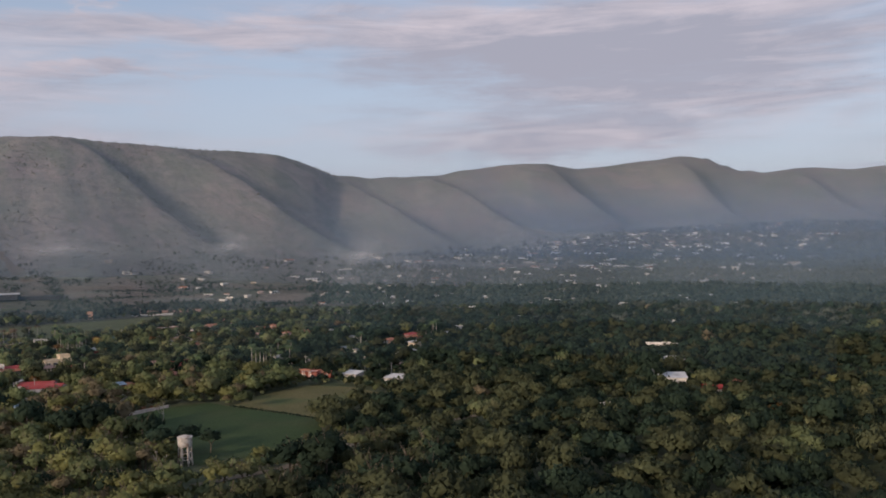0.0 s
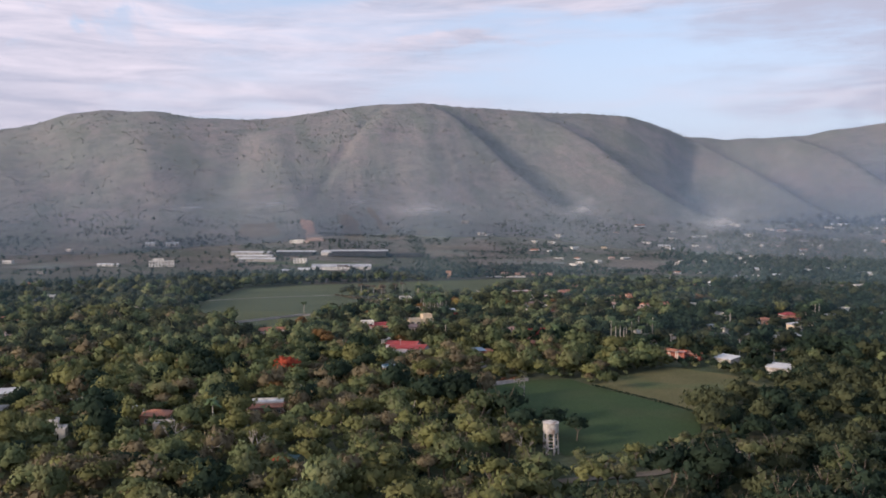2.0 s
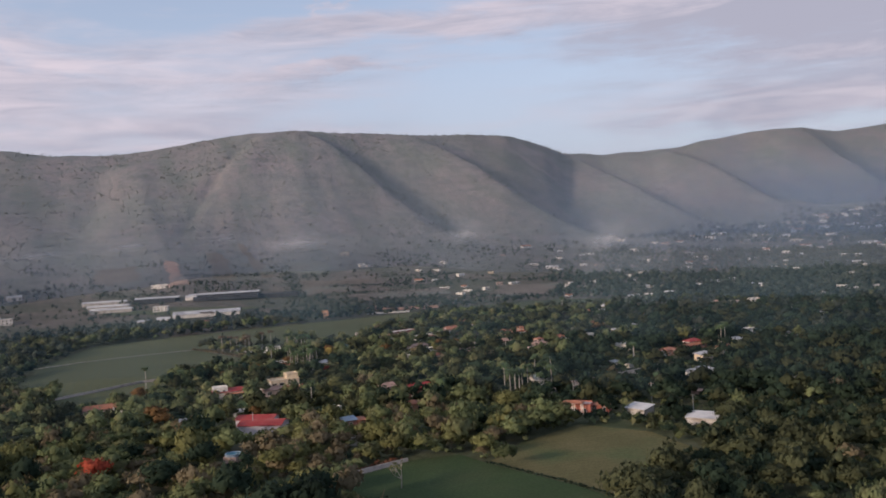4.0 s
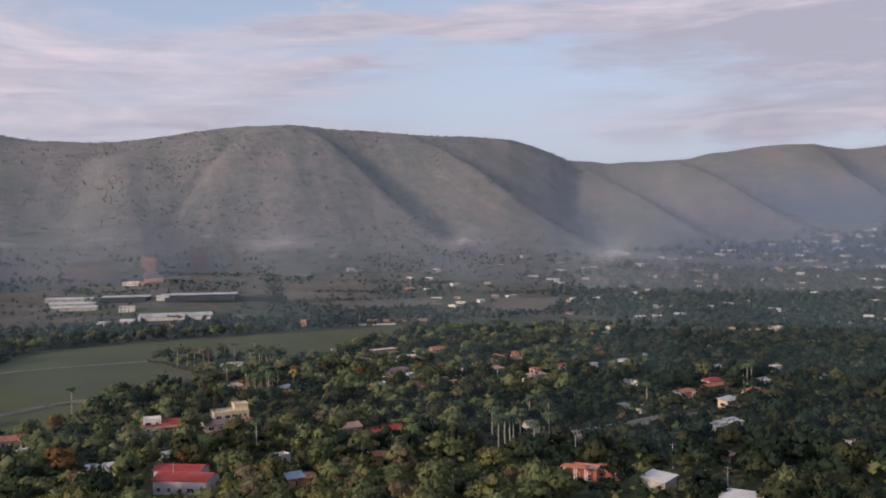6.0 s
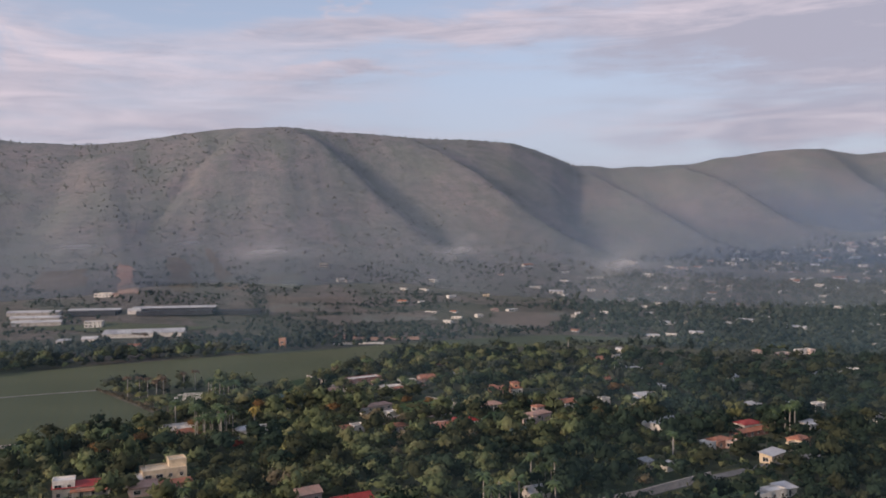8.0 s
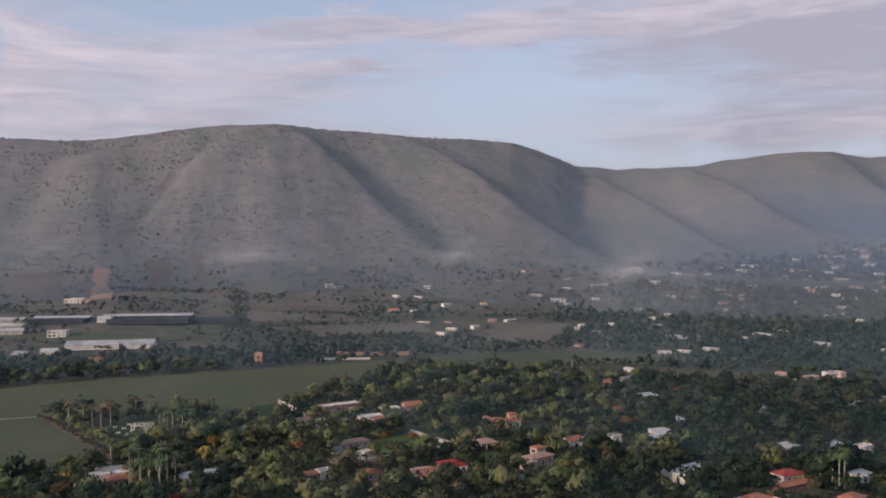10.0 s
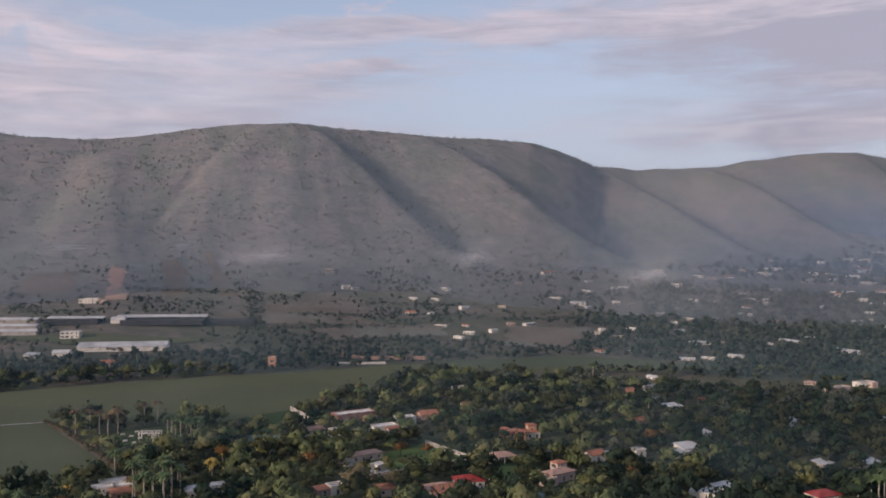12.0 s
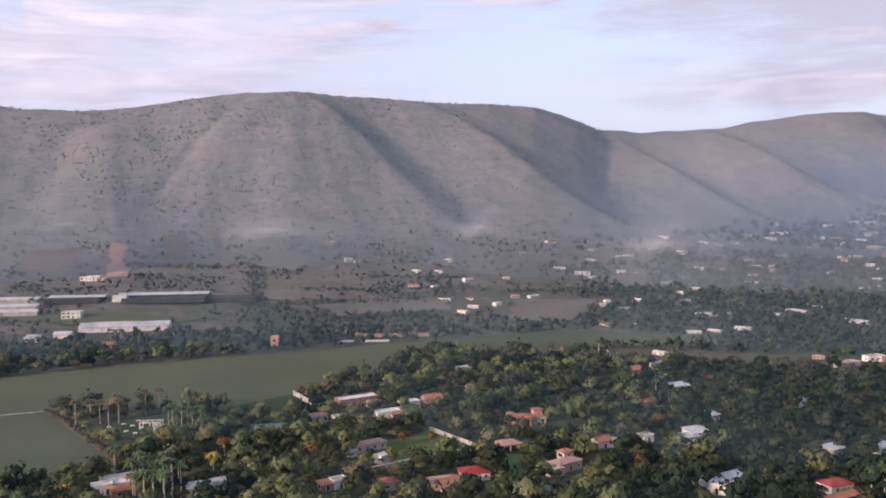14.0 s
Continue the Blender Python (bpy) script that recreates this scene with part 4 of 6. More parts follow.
house(-110, 544, 33, "house with a broad red hip roof", (0, 0, 10.4, 8, 2.8, "hip", WHITE, RED_METAL))
house(-108, 583, 39, "open garden pavilion with a salmon hip roof on white posts", (0, 0, 10, 7, 2.9, "open", WHITE, TILE_PALE), category="pavilion", name="pavilion")
house(-80, 564, 57, "pink house with terraces and a tiled roof", (0, 0, 12, 6, 3.4, "hip", PINK, TILE_PALE), (-8, -3, 6, 4, 2.6, "flat", PINK, CREAM), (4, 4, 5, 4, 5.6, "hip", PINK, TILE))
house(-117, 531, 39, "low house with a salmon hip roof", (0, 0, 10.6, 7, 2.8, "hip", PINK, TILE_PALE))
house(-135, 524, 39, "small house with a salmon tiled roof", (0, 0, 7.4, 6, 2.8, "hip", PINK, TILE))
house(-110, 625, 37, "villa with stepped orange tile roofs like a pagoda", (-4, 0, 9, 7, 4, "hip", ORANGE_WALL, TILE), (5, 2, 7, 6, 3.4, "hip", WHITE, TILE), (5, 2, 4, 3.4, 6.2, "hip", ORANGE_WALL, TILE), (-8, 3, 4, 4, 5, "hip", ORANGE_WALL, TILE))
house(-195, 603, 51, "small white garden pavilion with openings", (0, 0, 6.8, 4, 3, "flat", WHITE, WHITE), category="pavilion", name="pavilion")
house(-206, 600, 56, "low white outbuildings with pink tiles", (0, 0, 11, 4.4, 2.6, "shed", WHITE, TILE_PALE))
house(-201, 634, 51, "long brick-red hall with a white parapet", (0, 0, 21, 8, 4.6, "flat", BRICK_RED, WHITE), (8, -5, 9, 3, 2.8, "shed", PINK, TILE_PALE), category="hall", name="hall")
house(-177, 617, 49, "white and pink house with small roofs", (0, 0, 12, 6, 3.2, "flat", WHITE, WHITE), (3, -4.5, 6, 3, 2.6, "shed", PINK, TILE))
house(-170, 642, 45, "long white house beside a red barn", (-6, 0, 10, 6, 3.4, "flat", WHITE, WHITE), (6, -1, 9, 7, 4.4, "gable", BRICK_RED, TILE))
house(-164, 564, 55, "long salmon house with a curved tile roof", (0, 0, 18, 5.4, 3, "hip", PINK, TILE_PALE), (-8, -4, 3.4, 3, 2.4, "flat", WHITE, WHITE, 0, False))
house(-72, 598, 47, "white and red-roofed cottage", (0, 0, 6.6, 5.4, 3.2, "gable", WHITE, TILE), (5, -1, 4, 4, 2.8, "flat", WHITE, WHITE))
house(-56, 612, 47, "white cottage behind trees", (0, 0, 5.4, 5, 3, "flat", WHITE, WHITE))
house(-32, 656, 51, "small white house with a tilted sheet roof", (0, 0, 7, 5.4, 3, "shed", WHITE, WHITE_METAL))
house(8, 698, 46, "white house half hidden by trees", (0, 0, 6.6, 5.6, 3.4, "gable", WHITE, WHITE_METAL))
house(-81, 752, 46, "brick-red house with a tiled roof", (0, 0, 11.4, 7, 3.4, "gable", BRICK_RED, TILE))
house(-68, 779, 53, "long white flat-roofed house", (0, 0, 11.4, 5, 3, "flat", WHITE, WHITE))
house(-51, 717, 43, "white house with a pale roof", (0, 0, 10, 6, 3, "shed", WHITE, WHITE_METAL))
house(-61, 676, 45, "pink tiled house among trees", (0, 0, 9.2, 6, 3.2, "hip", PINK, TILE))
house(39, 811, 45, "white and pink villa with flat roofs", (0, 0, 15, 7, 3.2, "flat", PINK, CONCRETE), (-5, -4.5, 6, 4, 3, "hip", PINK, TILE))
house(56, 838, 45, "white villa with a pink wing", (0, 0, 13, 6, 3.0, "flat", WHITE, CONCRETE), (3, -4, 5, 4, 3, "flat", PINK, WHITE))
house(-176, 729, 51, "white house with a tiled porch", (0, 0, 8.6, 6, 3.6, "flat", WHITE, WHITE), (0, -4.4, 7, 3, 2.6, "shed", PINK, TILE))
house(-157, 684, 46, "small white and red house", (0, 0, 5, 4.4, 3.2, "hip", WHITE, TILE))
house(-177, 712, 46, "long brick-red house behind trees", (0, 0, 12, 5, 3, "gable", BRICK_RED, TILE))
house(35, 623, 43, "low house with a white sheet roof", (0, 0, 8, 5, 3, "shed", WHITE, WHITE_METAL))
house(17, 615, 51, "low house with a grey sheet roof", (0, 0, 6.4, 5, 3, "shed", CONCRETE, WHITE_METAL))
house(14, 569, 41, "house with a red hip roof and white walls", (0, 0, 10, 7, 3, "hip", WHITE, RED_METAL))
house(47, 624, 51, "white flat-roofed house in the trees", (0, 0, 7.4, 5, 3, "flat", WHITE, WHITE))
house(40, 575, 56, "pale house in the trees", (0, 0, 8.4, 5, 3, "shed", WHITE, WHITE_METAL))
house(72, 601, 46, "small pale house in the trees", (0, 0, 5.4, 5, 3, "flat", WHITE, CONCRETE))
house(99, 709, 41, "white house in dense trees", (0, 0, 7.6, 6, 3.2, "flat", WHITE, WHITE))
house(65, 444, 51, "tiny white house under trees", (0, 0, 4, 4, 2.8, "flat", WHITE, CONCRETE))
house(-23, 491, 51, "small house with a grey roof", (0, 0, 4.4, 4, 2.8, "shed", CONCRETE, WHITE_METAL))

house(-88, 154, 20, "small shed with a teal roof in the wood", (0, 0, 4.6, 3.2, 2.2, "shed", CONCRETE, TEAL, 0, False), category="shed", name="shed")
house(-171, 146, 40, "white cubic house with stepped flat roofs", (0, 0, 5, 5, 3.4, "flat", WHITE, WHITE), (-1.5, 1.5, 3, 3, 5.8, "flat", WHITE, WHITE, 0, False))
house(-169, 176, 40, "white house with a roof terrace", (0, 0, 6.4, 5.4, 3.6, "flat", WHITE, WHITE))
house(-158, 175, 28, "house with an orange clay-tile roof", (0, 0, 9, 7, 3.2, "hip", ORANGE_WALL, TILE))
house(-147, 167, 30, "grey block house with a dark opening", (0, 0, 6, 5, 3, "flat", CONCRETE, CONCRETE))
house(-137, 204, 34, "long white house with brick terraces", (0, 0, 17, 6.5, 3.6, "flat", WHITE, WHITE), (-8, 1, 5, 6, 4.4, "flat", WHITE, WHITE), (3, -5, 12, 4, 2.8, "shed", BRICK_RED, TILE))
house(-263, 154, 42, "long row of white rooms", (0, 0, 22, 4.6, 3, "flat", WHITE, WHITE))
house(-245, 158, 42, "two-storey white house with a flat roof", (0, 0, 5.4, 5, 6, "flat", WHITE, WHITE))
house(-240, 174, 44, "long low hall with a pale roof", (4, 0, 21, 6, 3, "shed", CONCRETE, WHITE_METAL), category="hall", name="hall")
house(-219, 154, 44, "long low shed with a grey roof", (0, 0, 17, 5, 2.6, "shed", CONCRETE, CONCRETE), category="shed", name="shed")
house(-436, 201, 55, "white house with a roof room among trees", (0, 0, 9.4, 6, 3.6, "flat", WHITE, WHITE), (0, 0, 4, 4, 6, "flat", WHITE, WHITE, 0, False))
house(-375, 168, 52, "long white and red row house", (0, 0, 20, 5, 3, "gable", WHITE, TILE))
house(-373, 186, 52, "white cottage with a red tile roof", (0, 0, 11.6, 5, 3, "gable", WHITE, TILE))
house(-355, 173, 55, "small pink house beside the row", (0, 0, 5, 4.4, 3, "hip", PINK, TILE))
house(-362, 112, 58, "pink house with long eaves", (0, 0, 10, 6, 3, "gable", PINK, TILE))
house(-335, 109, 58, "small pink shed with a tiled gable roof", (0, 0, 5.6, 4, 2.8, "gable", PINK, TILE, 0, False), category="shed", name="shed")
house(-333, 231, 48, "pink and white villa with a tiled roof", (0, 0, 12, 7, 3.2, "hip", PINK, TILE_PALE), (2, -4, 10, 3, 2.6, "flat", WHITE, WHITE))
house(-387, 292, 45, "two-storey pink and white house", (0, 0, 8.2, 6, 5.6, "flat", PINK, WHITE))
house(-435, 332, 45, "orange and white house with a tiled roof", (0, 0, 12.4, 6, 3.4, "hip", ORANGE_WALL, TILE))
house(-440, 381, 40, "small white house beside tall trees", (0, 0, 7, 5.6, 3.4, "flat", WHITE, WHITE))
house(-542, 448, 40, "white house at the edge of the trees", (0, 0, 16, 6, 3.4, "flat", WHITE, WHITE))
house(-300, 279, 40, "small white house in the wood", (0, 0, 5, 4.6, 3, "flat", WHITE, CONCRETE))
house(-202, 181, 40, "tiny white house in the wood", (0, 0, 4.4, 4, 2.8, "flat", WHITE, WHITE))

house(162, 346, -4, "large house with a pale blue-white sheet roof", (0, 0, 12.6, 9, 3.8, "shed", WHITE, WHITE_METAL), (-9, 4, 2.4, 2.4, 7, "flat", WHITE, WHITE, 0, False))
house(180, 489, -6, "long row of white rooms behind trees", (0, 0, 31, 5, 3, "flat", WHITE, WHITE))
house(177, 418, -6, "house with a broad white roof", (0, 0, 12.4, 6, 3, "hip", WHITE, WHITE_METAL))
house(174, 318, -12, "small house with a red sheet roof", (0, 0, 8.6, 5.6, 3, "gable", WHITE, RED_METAL))
house(126, 287, 20, "ruined white walls round a yard", (0, 0, 11, 4, 2, "flat", WHITE, CONCRETE, 0, False), category="ruin", name="ruin")
house(192, 339, -10, "small brick-red house with a tiled roof", (0, 0, 5.6, 5, 3, "gable", BRICK_RED, TILE))
house(218, 646, -8, "white flat-roofed house far in the trees", (0, 0, 14, 6, 3.4, "flat", WHITE, WHITE))
house(132, 621, 0, "pink house far in the trees", (0, 0, 9, 6, 3.4, "hip", PINK, TILE))
VIEW_GAPS += [(10, 238, 14), (2, 214, 12), (-14, 200, 10), (20, 322, 10), (-285, 554, 14), (-268, 556, 9), (-23, 380, 9), (1, 376, 8), (26, 361, 8), (-146, 331, 12)]

# sheds and farm at the foot of the hill
for sx, sy, sl in ((-641, 840, 49), (-619, 819, 45), (-601, 802, 44)):
    house(sx, sy, 24, "long shed with a bright white sheet roof", (0, 0, sl, 11, 2.8, "low_gable", CONCRETE, WHITE_METAL, 0, False), category="shed", group="long sheds", name="shed")
house(-584, 856, 24, "long shed with white roof and dark open side", (0, 4, 49, 8, 4.2, "shed", NET, WHITE_METAL, 0, False), (0, -5, 46, 10, 3.4, "flat", NET, NET, 0, False), category="shed", group="long sheds", name="shed")
house(-517, 890, 25, "very long shed with white roof over dark shade netting", (0, 6, 80, 9, 5, "shed", NET, WHITE_METAL, 0, False), (4, -8, 72, 18, 3.2, "flat", NET, NET, 0, False), (-36, -4, 12, 9, 3, "barrel", WHITE, WHITE_METAL, 0, False), category="shed", group="long sheds", name="shed")
house(-460, 916, 25, "dark shade-net house with pale edges", (0, 0, 44, 20, 3.4, "flat", NET, NET, 0, False), category="shed", name="shed")
house(-474, 790, 29, "broad greenhouse with a white sheet roof", (0, 0, 66, 20, 3.0, "low_gable", WHITE, WHITE_METAL, 0, False), (-14, 16, 30, 10, 2.6, "low_gable", WHITE, WHITE_METAL, 0, False), category="greenhouse", name="greenhouse")
house(-543, 808, 27, "white flat-roofed packing house", (0, 0, 15, 11, 5, "flat", WHITE, WHITE_METAL), category="shed", name="shed")
house(-509, 732, 20, "small white sheet-roofed shed", (0, 0, 9.4, 7, 3.4, "shed", WHITE, WHITE_METAL, 0, False), category="shed", name="shed")
house(-496, 748, 25, "white shed with a sheet-metal roof", (0, 0, 12, 7, 3.4, "gable", WHITE, WHITE_METAL, 0, False), category="shed", name="shed")
house(-439, 734, 25, "pink low house at the field edge", (0, 0, 14, 5, 3, "gable", PINK, TILE))
house(-333, 776, 20, "narrow two-storey red house", (0, 0, 5.4, 5, 7, "flat", ORANGE_WALL, WHITE))
house(-630, 929, 24, "white farmhouse group with flat roofs", (0, 0, 14, 6, 4, "flat", WHITE, WHITE), (-9, 2, 7, 5, 3, "flat", WHITE, WHITE), (10, -1, 8, 4, 3, "shed", PINK, TILE_PALE), category="farmhouse")
house(-675, 719, 40, "white two-storey block with terraces", (0, 0, 28, 8, 6, "flat", WHITE, WHITE), (-4, 5, 12, 6, 8.4, "flat", WHITE, WHITE))
house(-814, 843, 40, "white farm building on the slope", (0, 0, 13, 7, 4, "gable", WHITE, WHITE_METAL))
house(-786, 855, 40, "long white farm building on the slope", (0, 0, 16, 7, 4, "gable", WHITE, WHITE_METAL))
house(-1048, 456, 60, "white and pink farmhouse on the plain", (0, 0, 20, 7, 4, "flat", WHITE, WHITE), (12, 0, 8, 6, 3.4, "hip", PINK, TILE))
house(-807, 573, 45, "long white shed on the plain", (0, 0, 30, 8, 3.4, "gable", WHITE, WHITE_METAL, 0, False), category="shed", name="shed")
house(-695, 500, 45, "long grey-roofed shed on the plain", (0, 0, 33, 8, 3.4, "gable", CONCRETE, CONCRETE, 0, False), category="shed", name="shed")
house(-641, 398, 50, "long pale roofed shed at the wood edge", (0, 0, 27, 7, 3.2, "gable", WHITE, WHITE_METAL, 0, False), category="shed", name="shed")
house(-985, 215, 65, "wide pale greenhouse on the plain", (0, 0, 70, 14, 4, "gable", WHITE, WHITE_METAL, 0, False), category="greenhouse", name="greenhouse")


def far_house_kinds():
    """Plain village houses, built once and then copied."""
    kinds = []
    for wall, roof, shape, w, d, h, label in (
            (WHITE, WHITE, "flat", 9, 7, 3.2, "small whitewashed flat-roofed village house"), (WHITE, WHITE, "flat", 12, 7, 5.6, "two-storey white village house with a flat roof"),
            (CREAM, CREAM, "flat", 9, 8, 3.4, "cream village house with a flat roof"), (WHITE, TILE, "gable", 10, 7, 3.2, "white village house with a clay-tile roof"),
            (CONCRETE, CONCRETE, "flat", 10, 8, 5.4, "unfinished grey block house with two floors"), (PINK, TILE_PALE, "hip", 9, 7, 3.2, "pink village house with a tiled hip roof"),
            (WHITE, WHITE_METAL, "gable", 14, 7, 3.4, "white shed-like house with a sheet roof")):
        root = new("village_house")
        volume(root, 0, 0, w, d, h, shape, wall, roof, 0, False)
        for i in range(3):
            add_opening(root, WIDE_WINDOW, Matrix.Translation((-w / 2 + w * (i + 0.5) / 3, -d / 2 - 0.004, 1.7)))
        tagged(root, label, "house", "village houses")
        kinds.append(root)
    return kinds


# houses along the hill foot, and at the edge of the village
HAMLET = [(-442, 1117), (-497, 1183), (-344, 1176), (-355, 1103), (-335, 1118), (-329, 1032), (-313, 1046), (-294, 1093), (-263, 1128), (-284, 994), (-264, 1008), (-249, 972), (-232, 990), (-228, 1036),
          (-212, 1044), (-248, 941), (-277, 1403), (-286, 1284), (-225, 1219), (-194, 1194), (-202, 1291), (-180, 1178), (-430, 1122)]
VILLAGE_EDGE = [(-107, 1429), (-167, 1357), (-157, 1229), (-140, 1238), (-91, 1235), (-52, 1321), (-14, 1359), (6, 1372), (-17, 1286), (2, 1261), (-18, 1226), (16, 1180), (-84, 1122), (-70, 1154), (-75, 1079),
                (-143, 1022), (-122, 1014), (-118, 1064), (-125, 929), (-104, 939), (-58, 915), (-42, 926), (-53, 1003), (-36, 1015), (-22, 942), (2, 1026), (20, 1044), (65, 1593), (79, 1703), (90, 1476), (109, 1504),
                (117, 1420), (130, 1393), (66, 1333), (91, 1219), (106, 1239), (15, 1816), (155, 1635)]


def spread_village():
    g = random.Random(12)
    kinds = far_house_kinds()
    used = set()
    spots = HAMLET + VILLAGE_EDGE
    for deg0, deg1, d0, d1, count in ((-4, 24, 1500, 2650, 150), (-12, 6, 1080, 1500, 16), (5, 24, 800, 1500, 70), (-12, 6, 640, 1000, 6), (-75, -50, 560, 1150, 16), (-60, -34, 440, 620, 5), (-10, 20, 430, 760, 9)):
        for _ in range(count):
            for _try in range(20):
                a, d = radians(g.uniform(deg0, deg1)), math.sqrt(g.uniform(d0**2, d1**2))
                x, y = CX + d * math.sin(a), CY + d * math.cos(a)
                if hill(x, y)[1] > 0.04:
                    continue
                if all(math.hypot(x - p, y - q) > 16 for p, q in spots) and not any(in_polygon(np.array([x]), np.array([y]), P)[0] for P in CLEAR) and all(math.hypot(x - sx, y - sy) > r + 8 for sx, sy, r in SPOTS):
                    spots.append((x, y))
                    break
    for n, (x, y) in enumerate(spots):
        k = g.choices(range(7), (40, 14, 5, 10, 12, 7, 12))[0]
        k_size = g.uniform(0.7, 1.05) * (1.5 if math.hypot(x - CX, y - CY) > 1350 else 1.0)
        m = pose(x, y, float(ground(x, y)) - 0.2, 0, 0, math.degrees(math.atan2(y - CY, x - CX)) - 90 + g.uniform(-60, 60)) @ Matrix.Diagonal((k_size * g.uniform(0.8, 1.4), k_size * g.uniform(0.7, 1.0), k_size * 0.8, 1))
        if k in used:
            copy_thing(kinds[k], m)
        else:
            kinds[k].matrix_basis = m
            used.add(k)
        near = math.hypot(x - CX, y - CY) < 800
        SPOTS.append((x, y, 6 if near else 7))
        SPOTS.append((x + 2, y - 11, 4 if near else 7))
        if not near:
            SPOTS.append((x + 2, y - 20, 7))


def in_polygon(x, y, P):
    inside = np.zeros(x.shape, bool)
    for (ax, ay), (bx, by) in zip(P, np.roll(P, -1, 0)):
        cross = (ay > y) != (by > y)
        inside ^= cross & (x < (bx - ax) * (y - ay) / ((by - ay) or 1e-9) + ax)
    return inside


spread_village()


def water_tower(x, y):
    root = new("water_tower")
    root.location = (x, y, float(ground(x, y)))

    def ring(bm, r0, r1, z0, z1, n=24):
        a = [2 * math.pi * i / n for i in range(n)]
        lo = [bm.verts.new((r0 * math.cos(t), r0 * math.sin(t), z0)) for t in a]
        hi = [bm.verts.new((r1 * math.cos(t), r1 * math.sin(t), z1)) for t in a]
        for i in range(n):
            bm.faces.new([lo[i - 1], lo[i], hi[i], hi[i - 1]])
        return lo, hi

    bm = bmesh.new()
    lo, hi = ring(bm, 2.1, 2.3, 5.6, 6.2)
    bm.faces.new(lo[::-1])
    ring(bm, 2.3, 2.3, 6.2, 8.6)
    lo, hi = ring(bm, 2.38, 2.38, 8.45, 8.6)
    bm.faces.new(lo[::-1])
    part("tank", bm, STAINED, root, "stained white concrete tank")
    bm = bmesh.new()
    ring(bm, 2.5, 2.5, 8.6, 8.75)
    lo, hi = ring(bm, 2.5, 0.3, 8.75, 9.35)
    bm.faces.new(hi)
    part("cap", bm, STAINED, root)
    for i in range(6):
        a = 2 * math.pi * i / 6 + 0.25
        bm = bmesh.new()
        b, t = Vector((2.25 * math.cos(a), 2.25 * math.sin(a), -0.4)), Vector((1.95 * math.cos(a), 1.95 * math.sin(a), 6.4))
        for v in box(bm, -0.2, -0.2, 0, 0.2, 0.2, 1):
            v.co = Vector((v.co.x, v.co.y, 0)) + b.lerp(t, v.co.z)
        part("leg", bm, STAINED, root)
    for z in (2.1, 4.2):
        r = 2.2 - z * 0.035
        for i in range(6):
            bm = bmesh.new()
            a, c = 2 * math.pi * i / 6 + 0.25, 2 * math.pi * (i + 1) / 6 + 0.25
            p, q = Vector((r * math.cos(a), r * math.sin(a), z)), Vector((r * math.cos(c), r * math.sin(c), z))
            m = Matrix.Translation(p) @ (q - p).to_track_quat("X", "Z").to_matrix().to_4x4()
            box(bm, 0, -0.13, -0.17, (q - p).length, 0.13, 0.17, m)
            part("beam", bm, STAINED, root)
    bm = bmesh.new()
    for s in (-0.22, 0.22):
        box(bm, s - 0.03, -2.75, 0, s + 0.03, -2.69, 9.3)
    for k in range(28):
        box(bm, -0.2, -2.74, 0.3 + k * 0.32, 0.2, -2.70, 0.34 + k * 0.32)
    part("ladder", bm, CONCRETE, root)
    for ob in root.children:
        if ob.name.split(".")[0] in ("tank", "cap"):
            ob.location.z = 0.7
    tagged(root, "white stained concrete water tower on six legs", "water tower")
    SPOTS.append((x, y, 4.0))
    SPOTS.append((x + 2.5, y - 8, 7))
    SPOTS.append((x + 5, y - 16, 6))


water_tower(-25, 197)


def round_tank(x, y):
    """A raised round basin with a pale rim on a square base."""
    root = new("round_basin")
    root.location = (x, y, float(ground(x, y)))
    bm = bmesh.new()
    box(bm, -2.6, -2.6, -0.4, 2.6, 2.6, 2.2)
    part("base", bm, PINK, root)
    bm = bmesh.new()
    n = 28
    rings = []
    for r, z in ((2.9, 2.2), (2.95, 2.9), (3.05, 3.1), (2.65, 3.1), (2.6, 2.85)):
        rings.append([bm.verts.new((r * math.cos(2 * math.pi * i / n), r * math.sin(2 * math.pi * i / n), z)) for i in range(n)])
    for a, b in zip(rings, rings[1:]):
        for i in range(n):
            bm.faces.new([a[i - 1], a[i], b[i], b[i - 1]])
    bm.faces.new(rings[0][::-1])
    part("basin", bm, BLUE, root, "pale blue rim")
    bm = bmesh.new()
    bm.faces.new([bm.verts.new((2.62 * math.cos(2 * math.pi * i / n), 2.62 * math.sin(2 * math.pi * i / n), 2.9)) for i in range(n)])
    part("water", bm, WATER, root, "dark blue water")
    tagged(root, "round white-rimmed water basin raised on a pink base", "basin")
    SPOTS.append((x, y, 6))
    SPOTS.append((x + 3, y - 7, 6))
    VIEW_GAPS.append((x, y, 6))


round_tank(-133, 291)


def utility_pole(x, y, high=9.0):
    root = new("utility_pole")
    root.location = (x, y, float(ground(x, y)))
    bm = bmesh.new()
    bmesh.ops.create_cone(bm, cap_ends=True, segments=8, radius1=0.2, radius2=0.12, depth=high + 0.5, matrix=Matrix.Translation((0, 0, high / 2 - 0.25)))
    part("pole", bm, POLE, root)
    bm = bmesh.new()
    box(bm, -0.9, -0.06, high - 0.7, 0.9, 0.06, high - 0.55)
    part("crossarm", bm, WOOD, root)
    for s in (-0.75, 0, 0.75):
        bm = bmesh.new()
        bmesh.ops.create_cone(bm, cap_ends=True, segments=8, radius1=0.06, radius2=0.05, depth=0.2, matrix=Matrix.Translation((s, 0, high - 0.45)))
        part("insulator", bm, WHITE, root)
    tagged(root, "slim grey concrete utility pole with a crossarm", "utility pole", "utility poles")
    SPOTS.append((x, y, 1.0))


